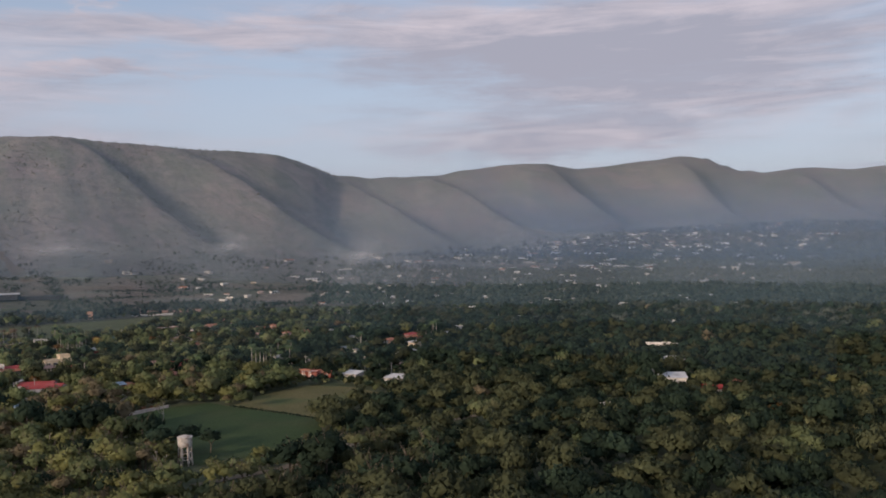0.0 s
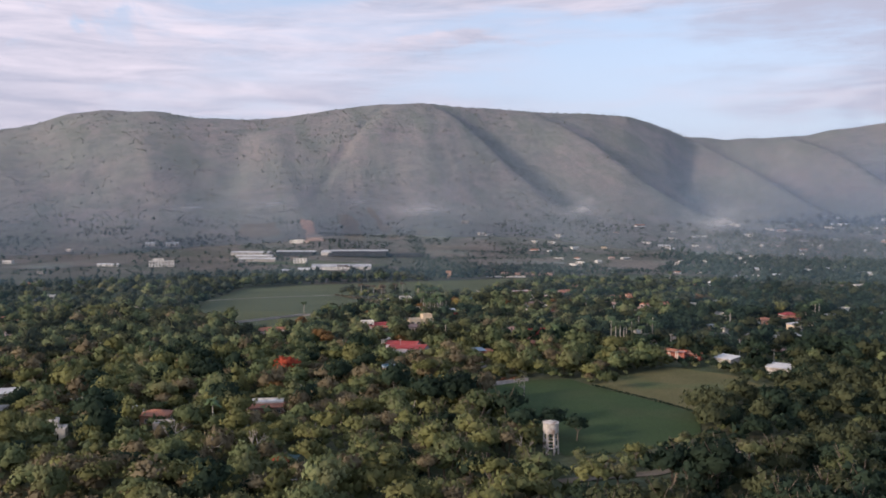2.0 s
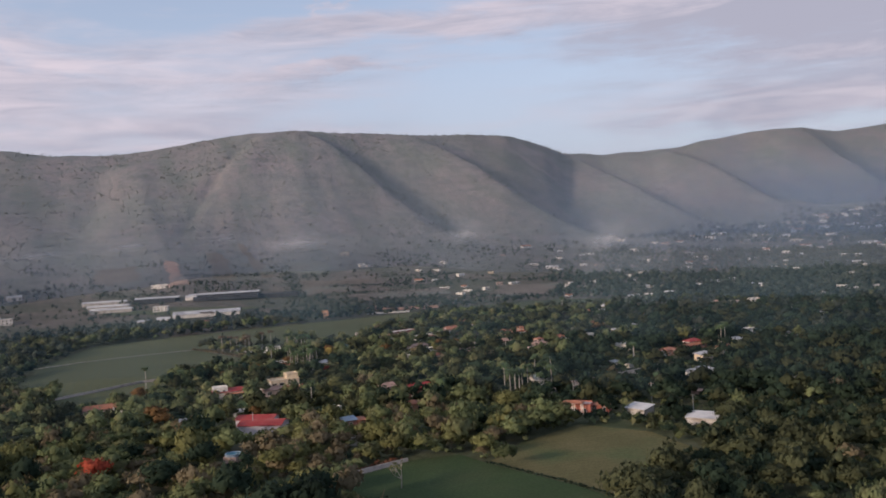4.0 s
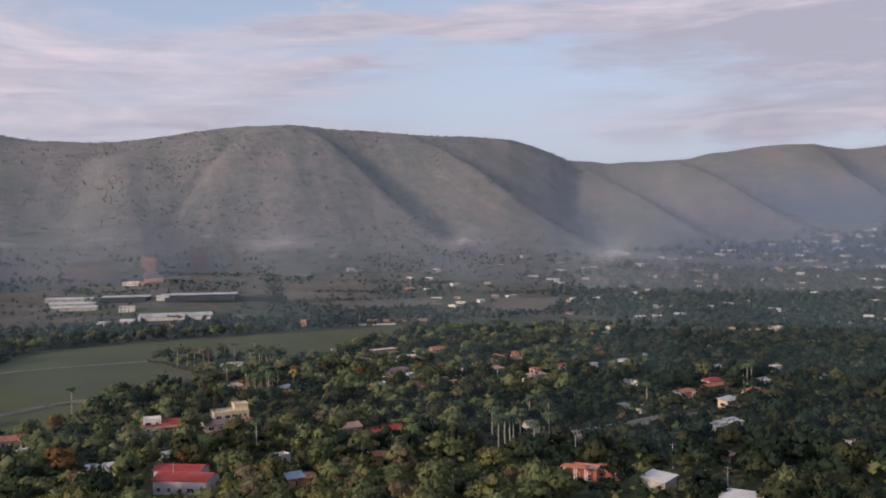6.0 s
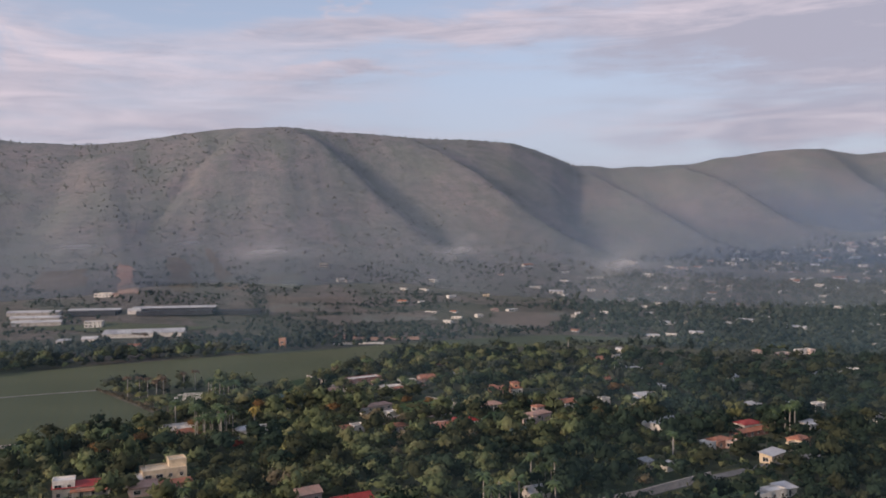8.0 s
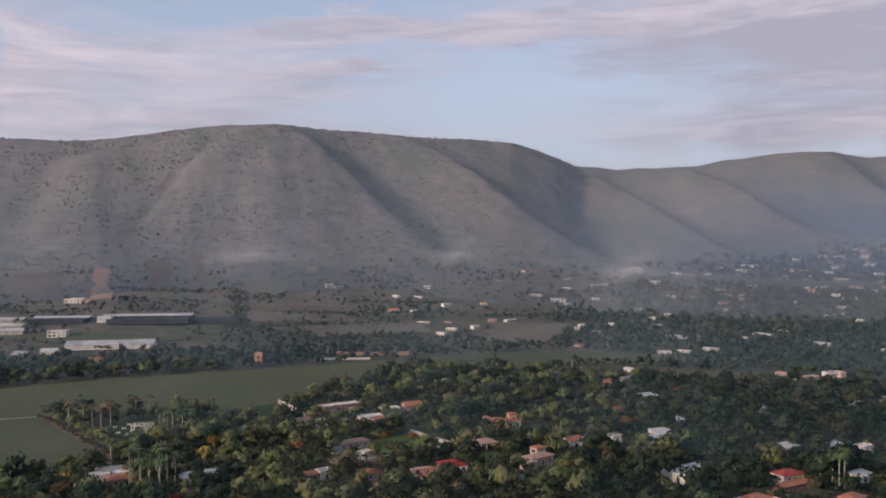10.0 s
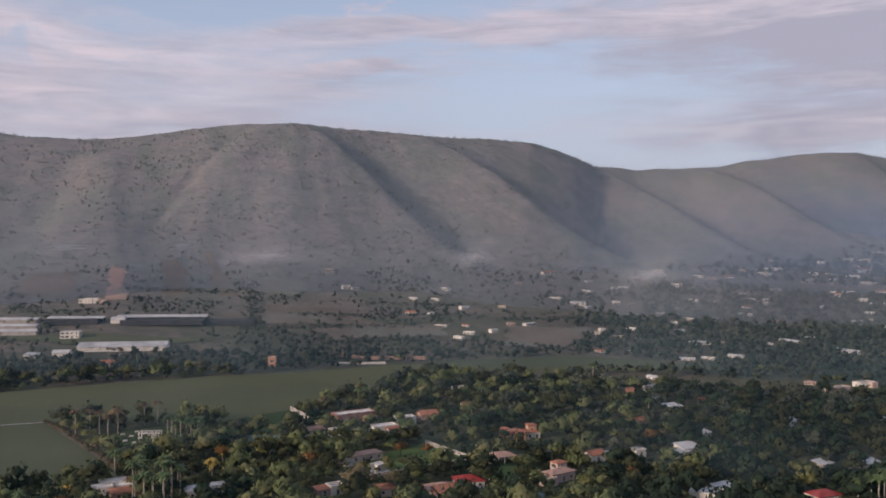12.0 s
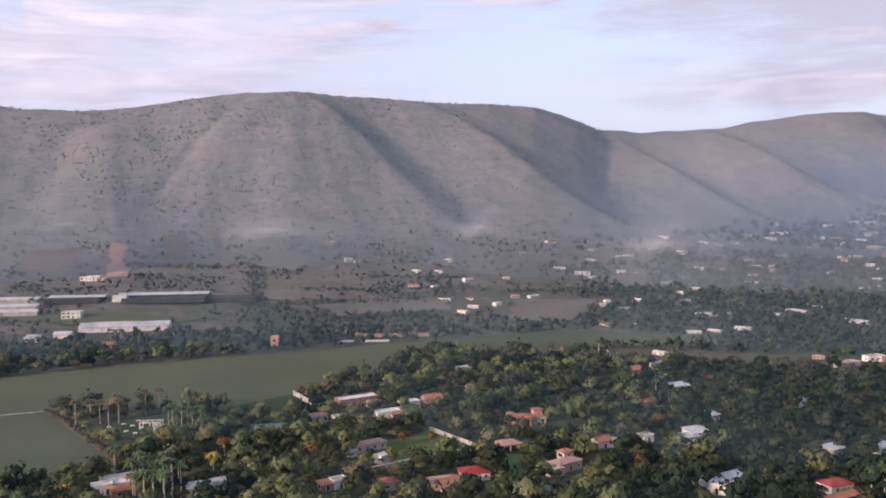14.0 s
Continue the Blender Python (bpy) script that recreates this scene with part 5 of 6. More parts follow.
for px, py in ((-30, 402), (4, 398), (12, 400), (22, 372), (-14, 500), (-126, 214), (-138, 246), (-121, 560), (-103, 548), (-63, 428), (-148, 330), (94, 176)):
    utility_pole(px, py)

# ---- trees ----


def tuft_cloud(g, sprays, spray=0.17, flat=0.8, lobes=6, heart=0.44):
    """Vertices, triangles and normals of a crown of unit radius about its middle: rounded lobes, clad all over in small ragged leaf sprays."""
    V, F, D = [], [], []
    octa = np.array([(1, 0, 0), (-1, 0, 0), (0, 1, 0), (0, -1, 0), (0, 0, 1), (0, 0, -1)], float)
    tri = np.array([(0, 2, 4), (2, 1, 4), (1, 3, 4), (3, 0, 4), (2, 0, 5), (1, 2, 5), (3, 1, 5), (0, 3, 5)])
    squash = np.array([1, 1, 0.85 * flat])
    mids, n = [], 0
    for i in range(lobes):
        a = 2 * math.pi * (i + g.uniform(-0.35, 0.35)) / lobes
        r = g.uniform(0.3, 0.66)
        mids.append((r * math.cos(a), r * math.sin(a), g.uniform(-0.3, 0.35) * flat, g.uniform(0.75, 1.15)))
    mids.append((g.uniform(-0.2, 0.2), g.uniform(-0.2, 0.2), g.uniform(0.3, 0.55) * flat, 1.05))
    for x, y, z, s in mids:
        q = octa * heart * s * g.uniform(0.75, 1.1, (6, 1)) * squash + (x, y, z)
        F.append(tri + n)
        V.append(q)
        D.append(octa * 0.5 + np.array((x, y, z)) * 1.1)
        n += 6
    for i in range(sprays):
        x, y, z, s = mids[i % len(mids)]
        d = g.normal(size=3)
        d[2] = abs(d[2]) * 1.1 - 0.3
        d /= np.linalg.norm(d)
        p = np.array((x, y, z)) + d * heart * s * g.uniform(0.72, 1.5) * squash
        face = d + g.normal(0, 0.42, 3)
        face /= np.linalg.norm(face)
        u = np.cross(face, g.normal(size=3))
        u /= np.linalg.norm(u)
        w = np.cross(face, u)
        k = spray * g.uniform(0.6, 1.4)
        V.append(np.array([p + u * k, p + w * k * 0.9 - u * k * 0.5, p - w * k * 0.8 - u * k * g.uniform(0.3, 0.8)]))
        F.append(np.array([(0, 1, 2)]) + n)
        D.append(np.tile(d * 0.5 + np.array((x, y, z)) * 1.1 + face * 0.3, (3, 1)))
        n += 3
    D = np.concatenate(D)
    return np.concatenate(V), np.concatenate(F), D / (np.linalg.norm(D, axis=1, keepdims=True) + 1e-9)


def soften(me, normals):
    """Round shading over the crowns, as a mass of small leaves gives it."""
    me.attributes.new("custom_normal", "FLOAT_VECTOR", "POINT").data.foreach_set("vector", np.ascontiguousarray(normals, np.float32).ravel())


def limbs(g, high, girth, reach):
    """A tapered trunk with a few limbs that reach into the crown."""
    V, F = [], []

    def tube(a, b, r0, r1, n=6):
        a, b = np.array(a, float), np.array(b, float)
        d = (b - a) / np.linalg.norm(b - a)
        u = np.cross(d, (0.3, 0.9, 0.1))
        u /= np.linalg.norm(u)
        w = np.cross(d, u)
        k = sum(len(v) for v in V)
        ring = [math.cos(2 * math.pi * i / n) * u + math.sin(2 * math.pi * i / n) * w for i in range(n)]
        V.append(np.array([a + r0 * v for v in ring] + [b + r1 * v for v in ring]))
        F.extend([(k + i, k + (i + 1) % n, k + n + (i + 1) % n, k + n + i) for i in range(n)])

    fork = (g.uniform(-0.3, 0.3), g.uniform(-0.3, 0.3), high * 0.45)
    tube((0, 0, -0.4), fork, girth, girth * 0.7)
    for i in range(5):
        a = 2 * math.pi * i / 5 + g.uniform(-0.4, 0.4)
        tip = (fork[0] + reach * math.cos(a) * g.uniform(0.5, 0.9), fork[1] + reach * math.sin(a) * g.uniform(0.5, 0.9), high * g.uniform(0.75, 0.95))
        tube(fork, tip, girth * 0.45, girth * 0.12, 5)
    return np.concatenate(V), F


def scatter_points(g, step, deg0, deg1, d0, d1, jitter=0.45):
    """Jittered grid of points in a sector about the middle of the valley."""
    n = int(d1 / step) + 2
    X, Y = np.meshgrid(np.arange(-n, n) * step, np.arange(-n, n) * step * 0.93)
    X = X + g.uniform(-jitter, jitter, X.shape) * step + CX
    Y = Y + g.uniform(-jitter, jitter, Y.shape) * step + CY
    d, a = np.hypot(X - CX, Y - CY), np.degrees(np.arctan2(X - CX, Y - CY))
    k = (d >= d0) & (d < d1) & (a > deg0) & (a < deg1)
    return X[k], Y[k]


def wooded(x, y):
    """How closely trees stand, from 0 to 1."""
    d, a = np.hypot(x - CX, y - CY), np.degrees(np.arctan2(x - CX, y - CY))
    keep = np.ones_like(d)
    keep = np.where((a < -50) & (d > 560), np.where(d < 860, 0.42, 0.12), keep)
    keep = np.where((a < -62) & (d > 430), 0.16, keep)
    keep = np.where((a >= -50) & (a < -24) & (d > 835), 0.26, keep)
    keep = np.where((a >= -24) & (a < -11) & (d > 900), 0.26, keep)
    keep = np.where((a >= -11) & (d > 1050), 0.62, keep)
    keep = np.where((a >= -11) & (a < -3) & (d > 1200), 0.22, keep)
    keep = np.where((a >= -11) & (d > 1600), 0.5, keep)
    clump = np.sin(x * 0.031 + 1.3 * np.sin(y * 0.017)) + np.sin(y * 0.043 + 1.7 * np.sin(x * 0.013)) + 0.6 * np.sin(x * 0.11) * np.sin(y * 0.09)
    keep = np.where(keep < 0.3, keep * np.where(clump > 0.75, 3.4, 0.7), keep)
    s = hill(x, y)[1]
    keep = np.where(s > 0.0, keep * 0.35, keep)
    keep = np.where(s > 0.12, 0.0, keep)
    # south-west of the dirt track lie the open fields
    track = np.interp(x, [-520, -426, -347, -290, -240, -204, -174, -128, -80, 0], [75, 63, 57, 77, 70, 77, 92, 98, 90, 60])
    keep = np.where((y < track) & (x < -20), 0.02, keep)
    for P in CLEAR:
        keep = np.where(in_polygon(x, y, P), 0.0, keep)
    for P, wide in LINES:
        for p, q in zip(P, P[1:]):
            e = q - p
            t = (((x - p[0]) * e[0] + (y - p[1]) * e[1]) / (e @ e)).clip(0, 1)
            keep = np.where(np.hypot(x - p[0] - t * e[0], y - p[1] - t * e[1]) < wide, 0.0, keep)
    for sx, sy, r in SPOTS:
        keep = np.where((x - sx) ** 2 + (y - sy) ** 2 < r * r, 0.0, keep)
    return keep


def stamp(name, protos, x, y, radius, high, material, label, g, lift=0.55):
    """Many crowns joined in one mesh."""
    z = ground(x, y)
    which, turn, tall = g.integers(0, len(protos), len(x)), g.uniform(0, 6.28, len(x)), g.uniform(0.8, 1.5, len(x))
    VV, FF, DD, TT, base = [], [], [], [], 0
    hue = g.normal(0, 0.42, len(x)).clip(-1, 1)
    for k, (V, F, D) in enumerate(protos):
        i = np.nonzero(which == k)[0]
        if not len(i):
            continue
        c, s = np.cos(turn[i])[:, None], np.sin(turn[i])[:, None]
        P = np.stack([(V[:, 0] * c - V[:, 1] * s) * radius[i, None] + x[i, None], (V[:, 0] * s + V[:, 1] * c) * radius[i, None] + y[i, None],
                      V[:, 2] * (radius * tall)[i, None] + z[i, None] + (high[i] * lift)[:, None]], -1)
        VV.append(P.reshape(-1, 3))
        DD.append(np.stack([D[:, 0] * c - D[:, 1] * s, D[:, 0] * s + D[:, 1] * c, np.broadcast_to(D[:, 2], (len(i), len(D)))], -1).reshape(-1, 3))
        TT.append(np.repeat(hue[i], len(V)))
        FF.append((F[None] + (base + np.arange(len(i)) * len(V))[:, None, None]).reshape(-1, 3))
        base += len(i) * len(V)
    ob = mesh_object(name, np.concatenate(VV), np.concatenate(FF), material, True)
    soften(ob.data, np.concatenate(DD))
    ob.data.attributes.new("tint", "FLOAT", "POINT").data.foreach_set("value", np.concatenate(TT).astype(np.float32))
    return tagged(ob, label, "trees", kind="stuff")


rng = np.random.default_rng(3)
NEAR = [tuft_cloud(rng, 240, 0.105, lobes=8, heart=0.36) for _ in range(8)]
MIDDLE = [tuft_cloud(rng, 76, 0.14, lobes=5, heart=0.42) for _ in range(7)]
FAR = [tuft_cloud(rng, 9, 0.32, lobes=2, heart=0.54) for _ in range(6)]
UNDER = [tuft_cloud(rng, 9, 0.42, flat=0.6, lobes=1, heart=0.62) for _ in range(5)]
BUSH = [tuft_cloud(rng, 1, 0.5, flat=0.5, lobes=0, heart=0.9) for _ in range(5)]
TREES = []


def split_by_kind(x, y, g):
    """Patches of one kind of leaf, as the trees grow in groups."""
    n = np.array([noise.noise(Vector((a * 0.012, b * 0.012, 0.0))) for a, b in zip(x, y)]) + g.normal(0, 0.22, len(x))
    return np.where(n < -0.15, 1, np.where(n < 0.32, 0, np.where(n < 0.5, 2, 3)))


def kept_low(x, y, r):
    """Trees between a house and the camera's path stay small, to keep the house in view."""
    for hx, hy, half in VIEW_GAPS:
        tx, ty = (30, 70) if hy < 430 else (2, 200)
        far = math.hypot(tx - hx, ty - hy)
        ux, uy = (tx - hx) / far, (ty - hy) / far
        along, across = (x - hx) * ux + (y - hy) * uy, np.abs((x - hx) * uy - (y - hy) * ux)
        near = (along > 0) & (along < 26) & (across < half)
        r = np.where(near, np.minimum(r, 1.0 + along * 0.09), r)
    return r


def plant():
    g = np.random.default_rng(8)
    x, y = scatter_points(g, 6.0, -90, 78, 0, 310)
    keep = (g.uniform(size=len(x)) < wooded(x, y) * 0.87)
    x, y = x[keep], y[keep]
    r, kind = 1.9 + 4.8 * g.uniform(0, 1, len(x)) ** 1.7, split_by_kind(x, y, g)
    far_from = np.minimum(np.hypot(x - 5, y - 172), np.hypot(x + 60, y - 190) + 20)
    single = np.zeros(len(x), bool)
    single[np.argsort(far_from)[:290]] = True
    # lighter leaf kinds on the left imitate sunlit crowns
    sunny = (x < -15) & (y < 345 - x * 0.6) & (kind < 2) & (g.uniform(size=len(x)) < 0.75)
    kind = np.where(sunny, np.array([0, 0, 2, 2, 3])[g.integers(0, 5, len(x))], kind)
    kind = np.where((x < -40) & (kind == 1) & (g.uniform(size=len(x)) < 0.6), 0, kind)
    big = g.uniform(size=len(x)) < 0.05
    r = kept_low(x, y, np.where(big, r * 1.3, r))
    kind = np.where(big, 1, kind)
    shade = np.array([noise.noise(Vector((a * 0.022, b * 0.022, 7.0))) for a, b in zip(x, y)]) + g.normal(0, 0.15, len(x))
    # darker leaf kinds to the right imitate shade over the wood
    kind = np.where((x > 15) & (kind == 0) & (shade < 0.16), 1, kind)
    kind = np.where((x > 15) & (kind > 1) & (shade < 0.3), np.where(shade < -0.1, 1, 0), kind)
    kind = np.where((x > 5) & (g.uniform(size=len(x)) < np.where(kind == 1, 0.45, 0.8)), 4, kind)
    names = ((LEAF, "leafy green"), (LEAF_DARK, "dark green"), (LEAF_YELLOW, "yellow-green"), (LEAF_BROWN, "brownish, half-dry"), (LEAF_OLIVE, "dull olive-green"))
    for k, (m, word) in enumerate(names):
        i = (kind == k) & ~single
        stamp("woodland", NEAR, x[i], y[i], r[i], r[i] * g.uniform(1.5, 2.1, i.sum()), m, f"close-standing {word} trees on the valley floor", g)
    crowns = []
    for V, F, D in NEAR:
        crowns.append([])
        for m, word in names:
            me = bpy.data.meshes.new("crown")
            me.from_pydata(V, [], F)
            me.materials.append(m)
            me.polygons.foreach_set("use_smooth", np.ones(len(me.polygons), bool))
            soften(me, D)
            crowns[-1].append(me)
    stems = []
    for _ in range(4):
        V, F = limbs(g, 1.9, 0.075, 0.7)
        me = bpy.data.meshes.new("trunk")
        me.from_pydata(V, [], F)
        me.materials.append(BARK)
        stems.append(me)
    for n in np.nonzero(single)[0]:
        root = new("tree")
        root.location = (x[n], y[n], float(ground(x[n], y[n])))
        root.rotation_euler = (0, 0, g.uniform(0, 6.28))
        root.scale = (r[n], r[n], r[n] * g.uniform(0.9, 1.15))
        t = new("trunk", stems[n % 4])
        t.parent = root
        c = new("crown", crowns[int(g.integers(0, 8))][kind[n]])
        c.parent, c.location = root, (0, 0, 1.05)
        tagged(root, f"{names[kind[n]][1]} broad-crowned tree in the wood by the field", "tree", "trees by the field")
    x, y = scatter_points(g, 6.2, -84, 50, 310, 760)
    keep = (g.uniform(size=len(x)) < wooded(x, y) * 0.84)
    x, y = x[keep], y[keep]
    r, kind = kept_low(x, y, 1.9 + 4.8 * g.uniform(0, 1, len(x)) ** 1.7), split_by_kind(x, y, g)
    # leaf colour again imitates the light: darker to the right, lighter to the left
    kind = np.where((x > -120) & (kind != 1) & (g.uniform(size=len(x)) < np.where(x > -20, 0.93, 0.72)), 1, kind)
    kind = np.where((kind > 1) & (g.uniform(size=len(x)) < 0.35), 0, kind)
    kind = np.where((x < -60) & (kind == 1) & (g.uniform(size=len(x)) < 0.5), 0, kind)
    kind = np.where((g.uniform(size=len(x)) < np.where(kind == 1, 0.3, 0.35)), 4, kind)
    # dusty marks trees farther off, whose leaf colour is paled to imitate haze
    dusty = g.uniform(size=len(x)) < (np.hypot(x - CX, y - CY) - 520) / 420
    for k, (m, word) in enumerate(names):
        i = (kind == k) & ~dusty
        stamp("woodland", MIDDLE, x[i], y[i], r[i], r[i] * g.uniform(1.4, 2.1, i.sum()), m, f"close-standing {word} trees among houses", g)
    stamp("woodland", MIDDLE, x[dusty], y[dusty], r[dusty], r[dusty] * 1.7, LEAF_HAZED, "grey-green trees among houses, paled to imitate haze", g)
    # bushes and saplings that close the gaps between the crowns
    x, y = scatter_points(g, 7.2, -85, 50, 60, 560)
    keep = (g.uniform(size=len(x)) < wooded(x, y) * 0.95) & (y > 100)
    x, y = x[keep], y[keep]
    # mostly dark leaf on the right here too, in place of shade
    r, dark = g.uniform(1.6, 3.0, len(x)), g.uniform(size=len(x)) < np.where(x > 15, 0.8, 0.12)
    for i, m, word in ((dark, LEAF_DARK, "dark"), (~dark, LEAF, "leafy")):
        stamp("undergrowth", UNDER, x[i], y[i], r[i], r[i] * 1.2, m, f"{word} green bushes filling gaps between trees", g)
    x, y = scatter_points(g, 8.6, -90, 40, 760, 1500)
    keep = (g.uniform(size=len(x)) < wooded(x, y) * 0.9)
    x, y = x[keep], y[keep]
    r = g.uniform(2.2, 5.0, len(x))
    r = np.where((np.degrees(np.arctan2(x - CX, y - CY)) < -11) & (np.hypot(x - CX, y - CY) > 835), r * 0.66, r)
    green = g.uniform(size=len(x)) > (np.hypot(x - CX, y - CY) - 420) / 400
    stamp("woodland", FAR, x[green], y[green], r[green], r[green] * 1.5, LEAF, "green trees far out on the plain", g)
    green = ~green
    # the farther trees take the leaf colour paled for haze
    stamp("woodland", FAR, x[green], y[green], r[green], r[green] * 1.5, LEAF_HAZED, "far trees on the plain, paled grey-green to imitate haze", g)
    x, y = scatter_points(g, 13.5, -8, 34, 1500, 2700)
    keep = (g.uniform(size=len(x)) < wooded(x, y))
    x, y = x[keep], y[keep]
    r = g.uniform(3.0, 5.8, len(x))
    stamp("woodland", FAR, x, y, r, r * 1.3, LEAF_HAZED, "grey-green trees between far village houses", g)
    # thorn scrub on the hillsides
    a, d = radians(1) * g.uniform(-84, 27, 74000), g.uniform(900, 3700, 74000)
    x, y = CX + d * np.sin(a), CY + d * np.cos(a)
    s = hill(x, y)[1]
    i = (s > 0.02) & (s < 1.03) & (g.uniform(size=len(x)) < 0.75)
    x, y = x[i], y[i]
    for P in CLEAR:
        j = ~in_polygon(x, y, P)
        x, y = x[j], y[j]
    r = g.uniform(1.0, 3.0, len(x))
    stamp("scrub", BUSH, x, y, r, r * 0.1, SCRUB, "grey-green thorn scrub on the hillsides", g)


plant()


def hedge(points, wide, size, material, name, label):
    """A ragged row of low growth along a line."""
    g = np.random.default_rng(len(label))
    P = np.array(points, float)
    n = int(np.hypot(*np.diff(P, axis=0).T).sum() / 0.8)
    u = np.linspace(0, len(P) - 1, n)
    x, y = (np.interp(u, np.arange(len(P)), P[:, k]) + g.uniform(-wide, wide, n) for k in (0, 1))
    size = g.uniform(0.6, 1.2, n) * size
    stamp(name, UNDER, x, y, size, size * 0.9, material, label, g)


hedge([(-41, 299), (-25, 289), (-9, 279), (7, 267)], 0.4, 0.7, LEAF_DARK, "hedge", "thin dark hedge between two fields")
hedge([(-91, 268), (-83, 283), (-73, 299)], 1.4, 1.1, LEAF_RUST, "brush_pile", "dry reddish brush heaped behind a wall")
hedge([(-346, 579), (-304, 554), (-269, 531), (-238, 510)], 1.2, 1.2, LEAF_BROWN, "hedge", "low brownish hedge along the crop field")
for line in ([(-521, 1050), (-480, 985), (-436, 905)], [(-440, 905), (-380, 942), (-300, 985)], [(-430, 985), (-360, 1010), (-300, 1048)], [(-640, 985), (-585, 1012), (-540, 1040)],
             [(-350, 880), (-290, 915), (-235, 935)], [(-395, 1060), (-340, 1082), (-300, 1110)], [(-250, 1060), (-205, 1085), (-170, 1120)], [(-700, 900), (-650, 880), (-600, 905)]):
    hedge(line, 10, 1.3, LEAF_HAZED, "hedge", "ragged grey-green hedge between dry plots")
hedge([(-347, 64), (-290, 84), (-240, 77), (-204, 84), (-174, 99), (-128, 105), (-85, 97)], 4.5, 1.7, LEAF_BROWN, "hedge", "brownish brush and dry grass along the dirt track")
hedge([(-500, -10), (-506, 25), (-516, 60), (-525, 95), (-532, 125), (-520, 155)], 9, 2.8, LEAF_RUST, "thicket", "thicket of reddish-brown half-bare trees by the fields")


def colour_tree(x, y, r, material, label, high=1.0):
    g = np.random.default_rng(int(abs(x * 3 + y)))
    root = new("tree")
    root.location = (x, y, float(ground(x, y)))
    V, F = limbs(g, r * 1.6 * high, 0.25, r * 0.7)
    mesh_object("trunk", V, F, BARK, False, root)
    V, F, D = tuft_cloud(g, 240, 0.125, flat=0.7, lobes=7, heart=0.40)
    soften(mesh_object("crown", V * r + np.array((0, 0, r * 1.35 * high)), F, material, True, root).data, D)
    tagged(root, label, "tree")


for tx, ty, tr in ((-158, 250, 6.0), (-83, 143, 3.0), (-183, 468, 3.0)):
    colour_tree(tx, ty, tr, LEAF_RED, "flame tree covered in red blossom")
for tx, ty, tr in ((-197, 333, 5.5), (-190, 328, 4.5), (-160, 352, 4), (-246, 386, 4.5), (183, 259, 4.0), (-53, 568, 3.6), (-219, 491, 4.2), (-224, 459, 4.4), (-223, 443, 4.5), (-232, 444, 3.6), (-216, 541, 4), (-140, 579, 3), (-151, 576, 3.2), (-52, 627, 4.5), (-143, 222, 4), (-178, 547, 3.6)):
    colour_tree(tx, ty, tr, LEAF_ORANGE, "tree with orange and yellow blossom")
for tx, ty, tr in ((-30, 213, 5.2), (-22, 213, 4.4), (-37, 207, 5.4)):
    colour_tree(tx, ty, tr, LEAF_DARK, "dark bushy tree behind the water tower")
for tx, ty, tr in ((0, 197, 3.2), (-44, 305, 4.5), (-58, 312, 4.0), (-190, 364, 4), (-66, 548, 4), (-308, 560, 3.4), (-292, 548, 3.6), (-278, 540, 3.8), (-264, 533, 3.6), (-250, 524, 3.4)):
    colour_tree(tx, ty, tr, LEAF_YELLOW, "rounded yellow-green tree at a field edge")
for tx, ty, tr in ((-283, 112, 4.6), (-245, 100, 4.6), (-207, 104, 5), (-177, 113, 5), (-323, 96, 4.4), (-468, 74, 5), (-484, 82, 5.5), (-500, 78, 5), (-515, 90, 5.5), (-530, 84, 5), (-548, 96, 5.5), (-566, 100, 5), (-584, 96, 5.5), (-600, 104, 5), (-620, 98, 5.5), (-541, 24, 4.5), (-539, 43, 5.1), (-540, 63, 5.7), (-542, 83, 4.5), (-539, 104, 5.1), (-537, 126, 5.7), (-528, 144, 4.5), (-88, 270, 4)):
    colour_tree(tx, ty, tr, LEAF_RUST if tx < -400 else LEAF_BROWN, "half-bare reddish-brown tree beside the track")


def bare_tree(x, y, high):
    """A half-bare tree: pale limbs that fork twice, with thin leaf at the tips."""
    g = np.random.default_rng(int(abs(x * 7 + y)))
    root = new("tree")
    root.location = (x, y, float(ground(x, y)))
    V, F, tips = [], [], []

    def tube(a, b, r0, r1, n=5):
        d = (b - a) / np.linalg.norm(b - a)
        u = np.cross(d, (0.31, 0.9, 0.2))
        u /= np.linalg.norm(u)
        w = np.cross(d, u)
        k = sum(len(v) for v in V)
        ring = [math.cos(2 * math.pi * i / n) * u + math.sin(2 * math.pi * i / n) * w for i in range(n)]
        V.append(np.array([a + r0 * v for v in ring] + [b + r1 * v for v in ring]))
        F.extend([(k + i, k + (i + 1) % n, k + n + (i + 1) % n, k + n + i) for i in range(n)])

    def grow(a, d, long, r, depth):
        b = a + d * long
        tube(a, b, r, r * 0.62)
        if depth == 0:
            tips.append(b)
            return
        for _ in range(3):
            e = d + g.normal(0, 0.5, 3) + np.array((0, 0, 0.12))
            grow(b, e / np.linalg.norm(e), long * g.uniform(0.6, 0.85), r * 0.6, depth - 1)

    grow(np.array((0.0, 0, -0.3)), np.array((0.06, 0.04, 1.0)), high * 0.36, high * 0.03, 3)
    mesh_object("trunk", np.concatenate(V), F, BARK_PALE, False, root)
    VV, FF, DD, n = [], [], [], 0
    for p in tips[::2]:
        v, f, d = tuft_cloud(g, 14, 0.26, lobes=1, heart=0.3)
        VV.append(v * high * 0.09 + p)
        FF.append(f + n)
        DD.append(d)
        n += len(v)
    soften(mesh_object("crown", np.concatenate(VV), np.concatenate(FF), LEAF_YELLOW, True, root).data, np.concatenate(DD))
    tagged(root, "half-bare tree with pale forking limbs and thin yellowish leaf", "tree")


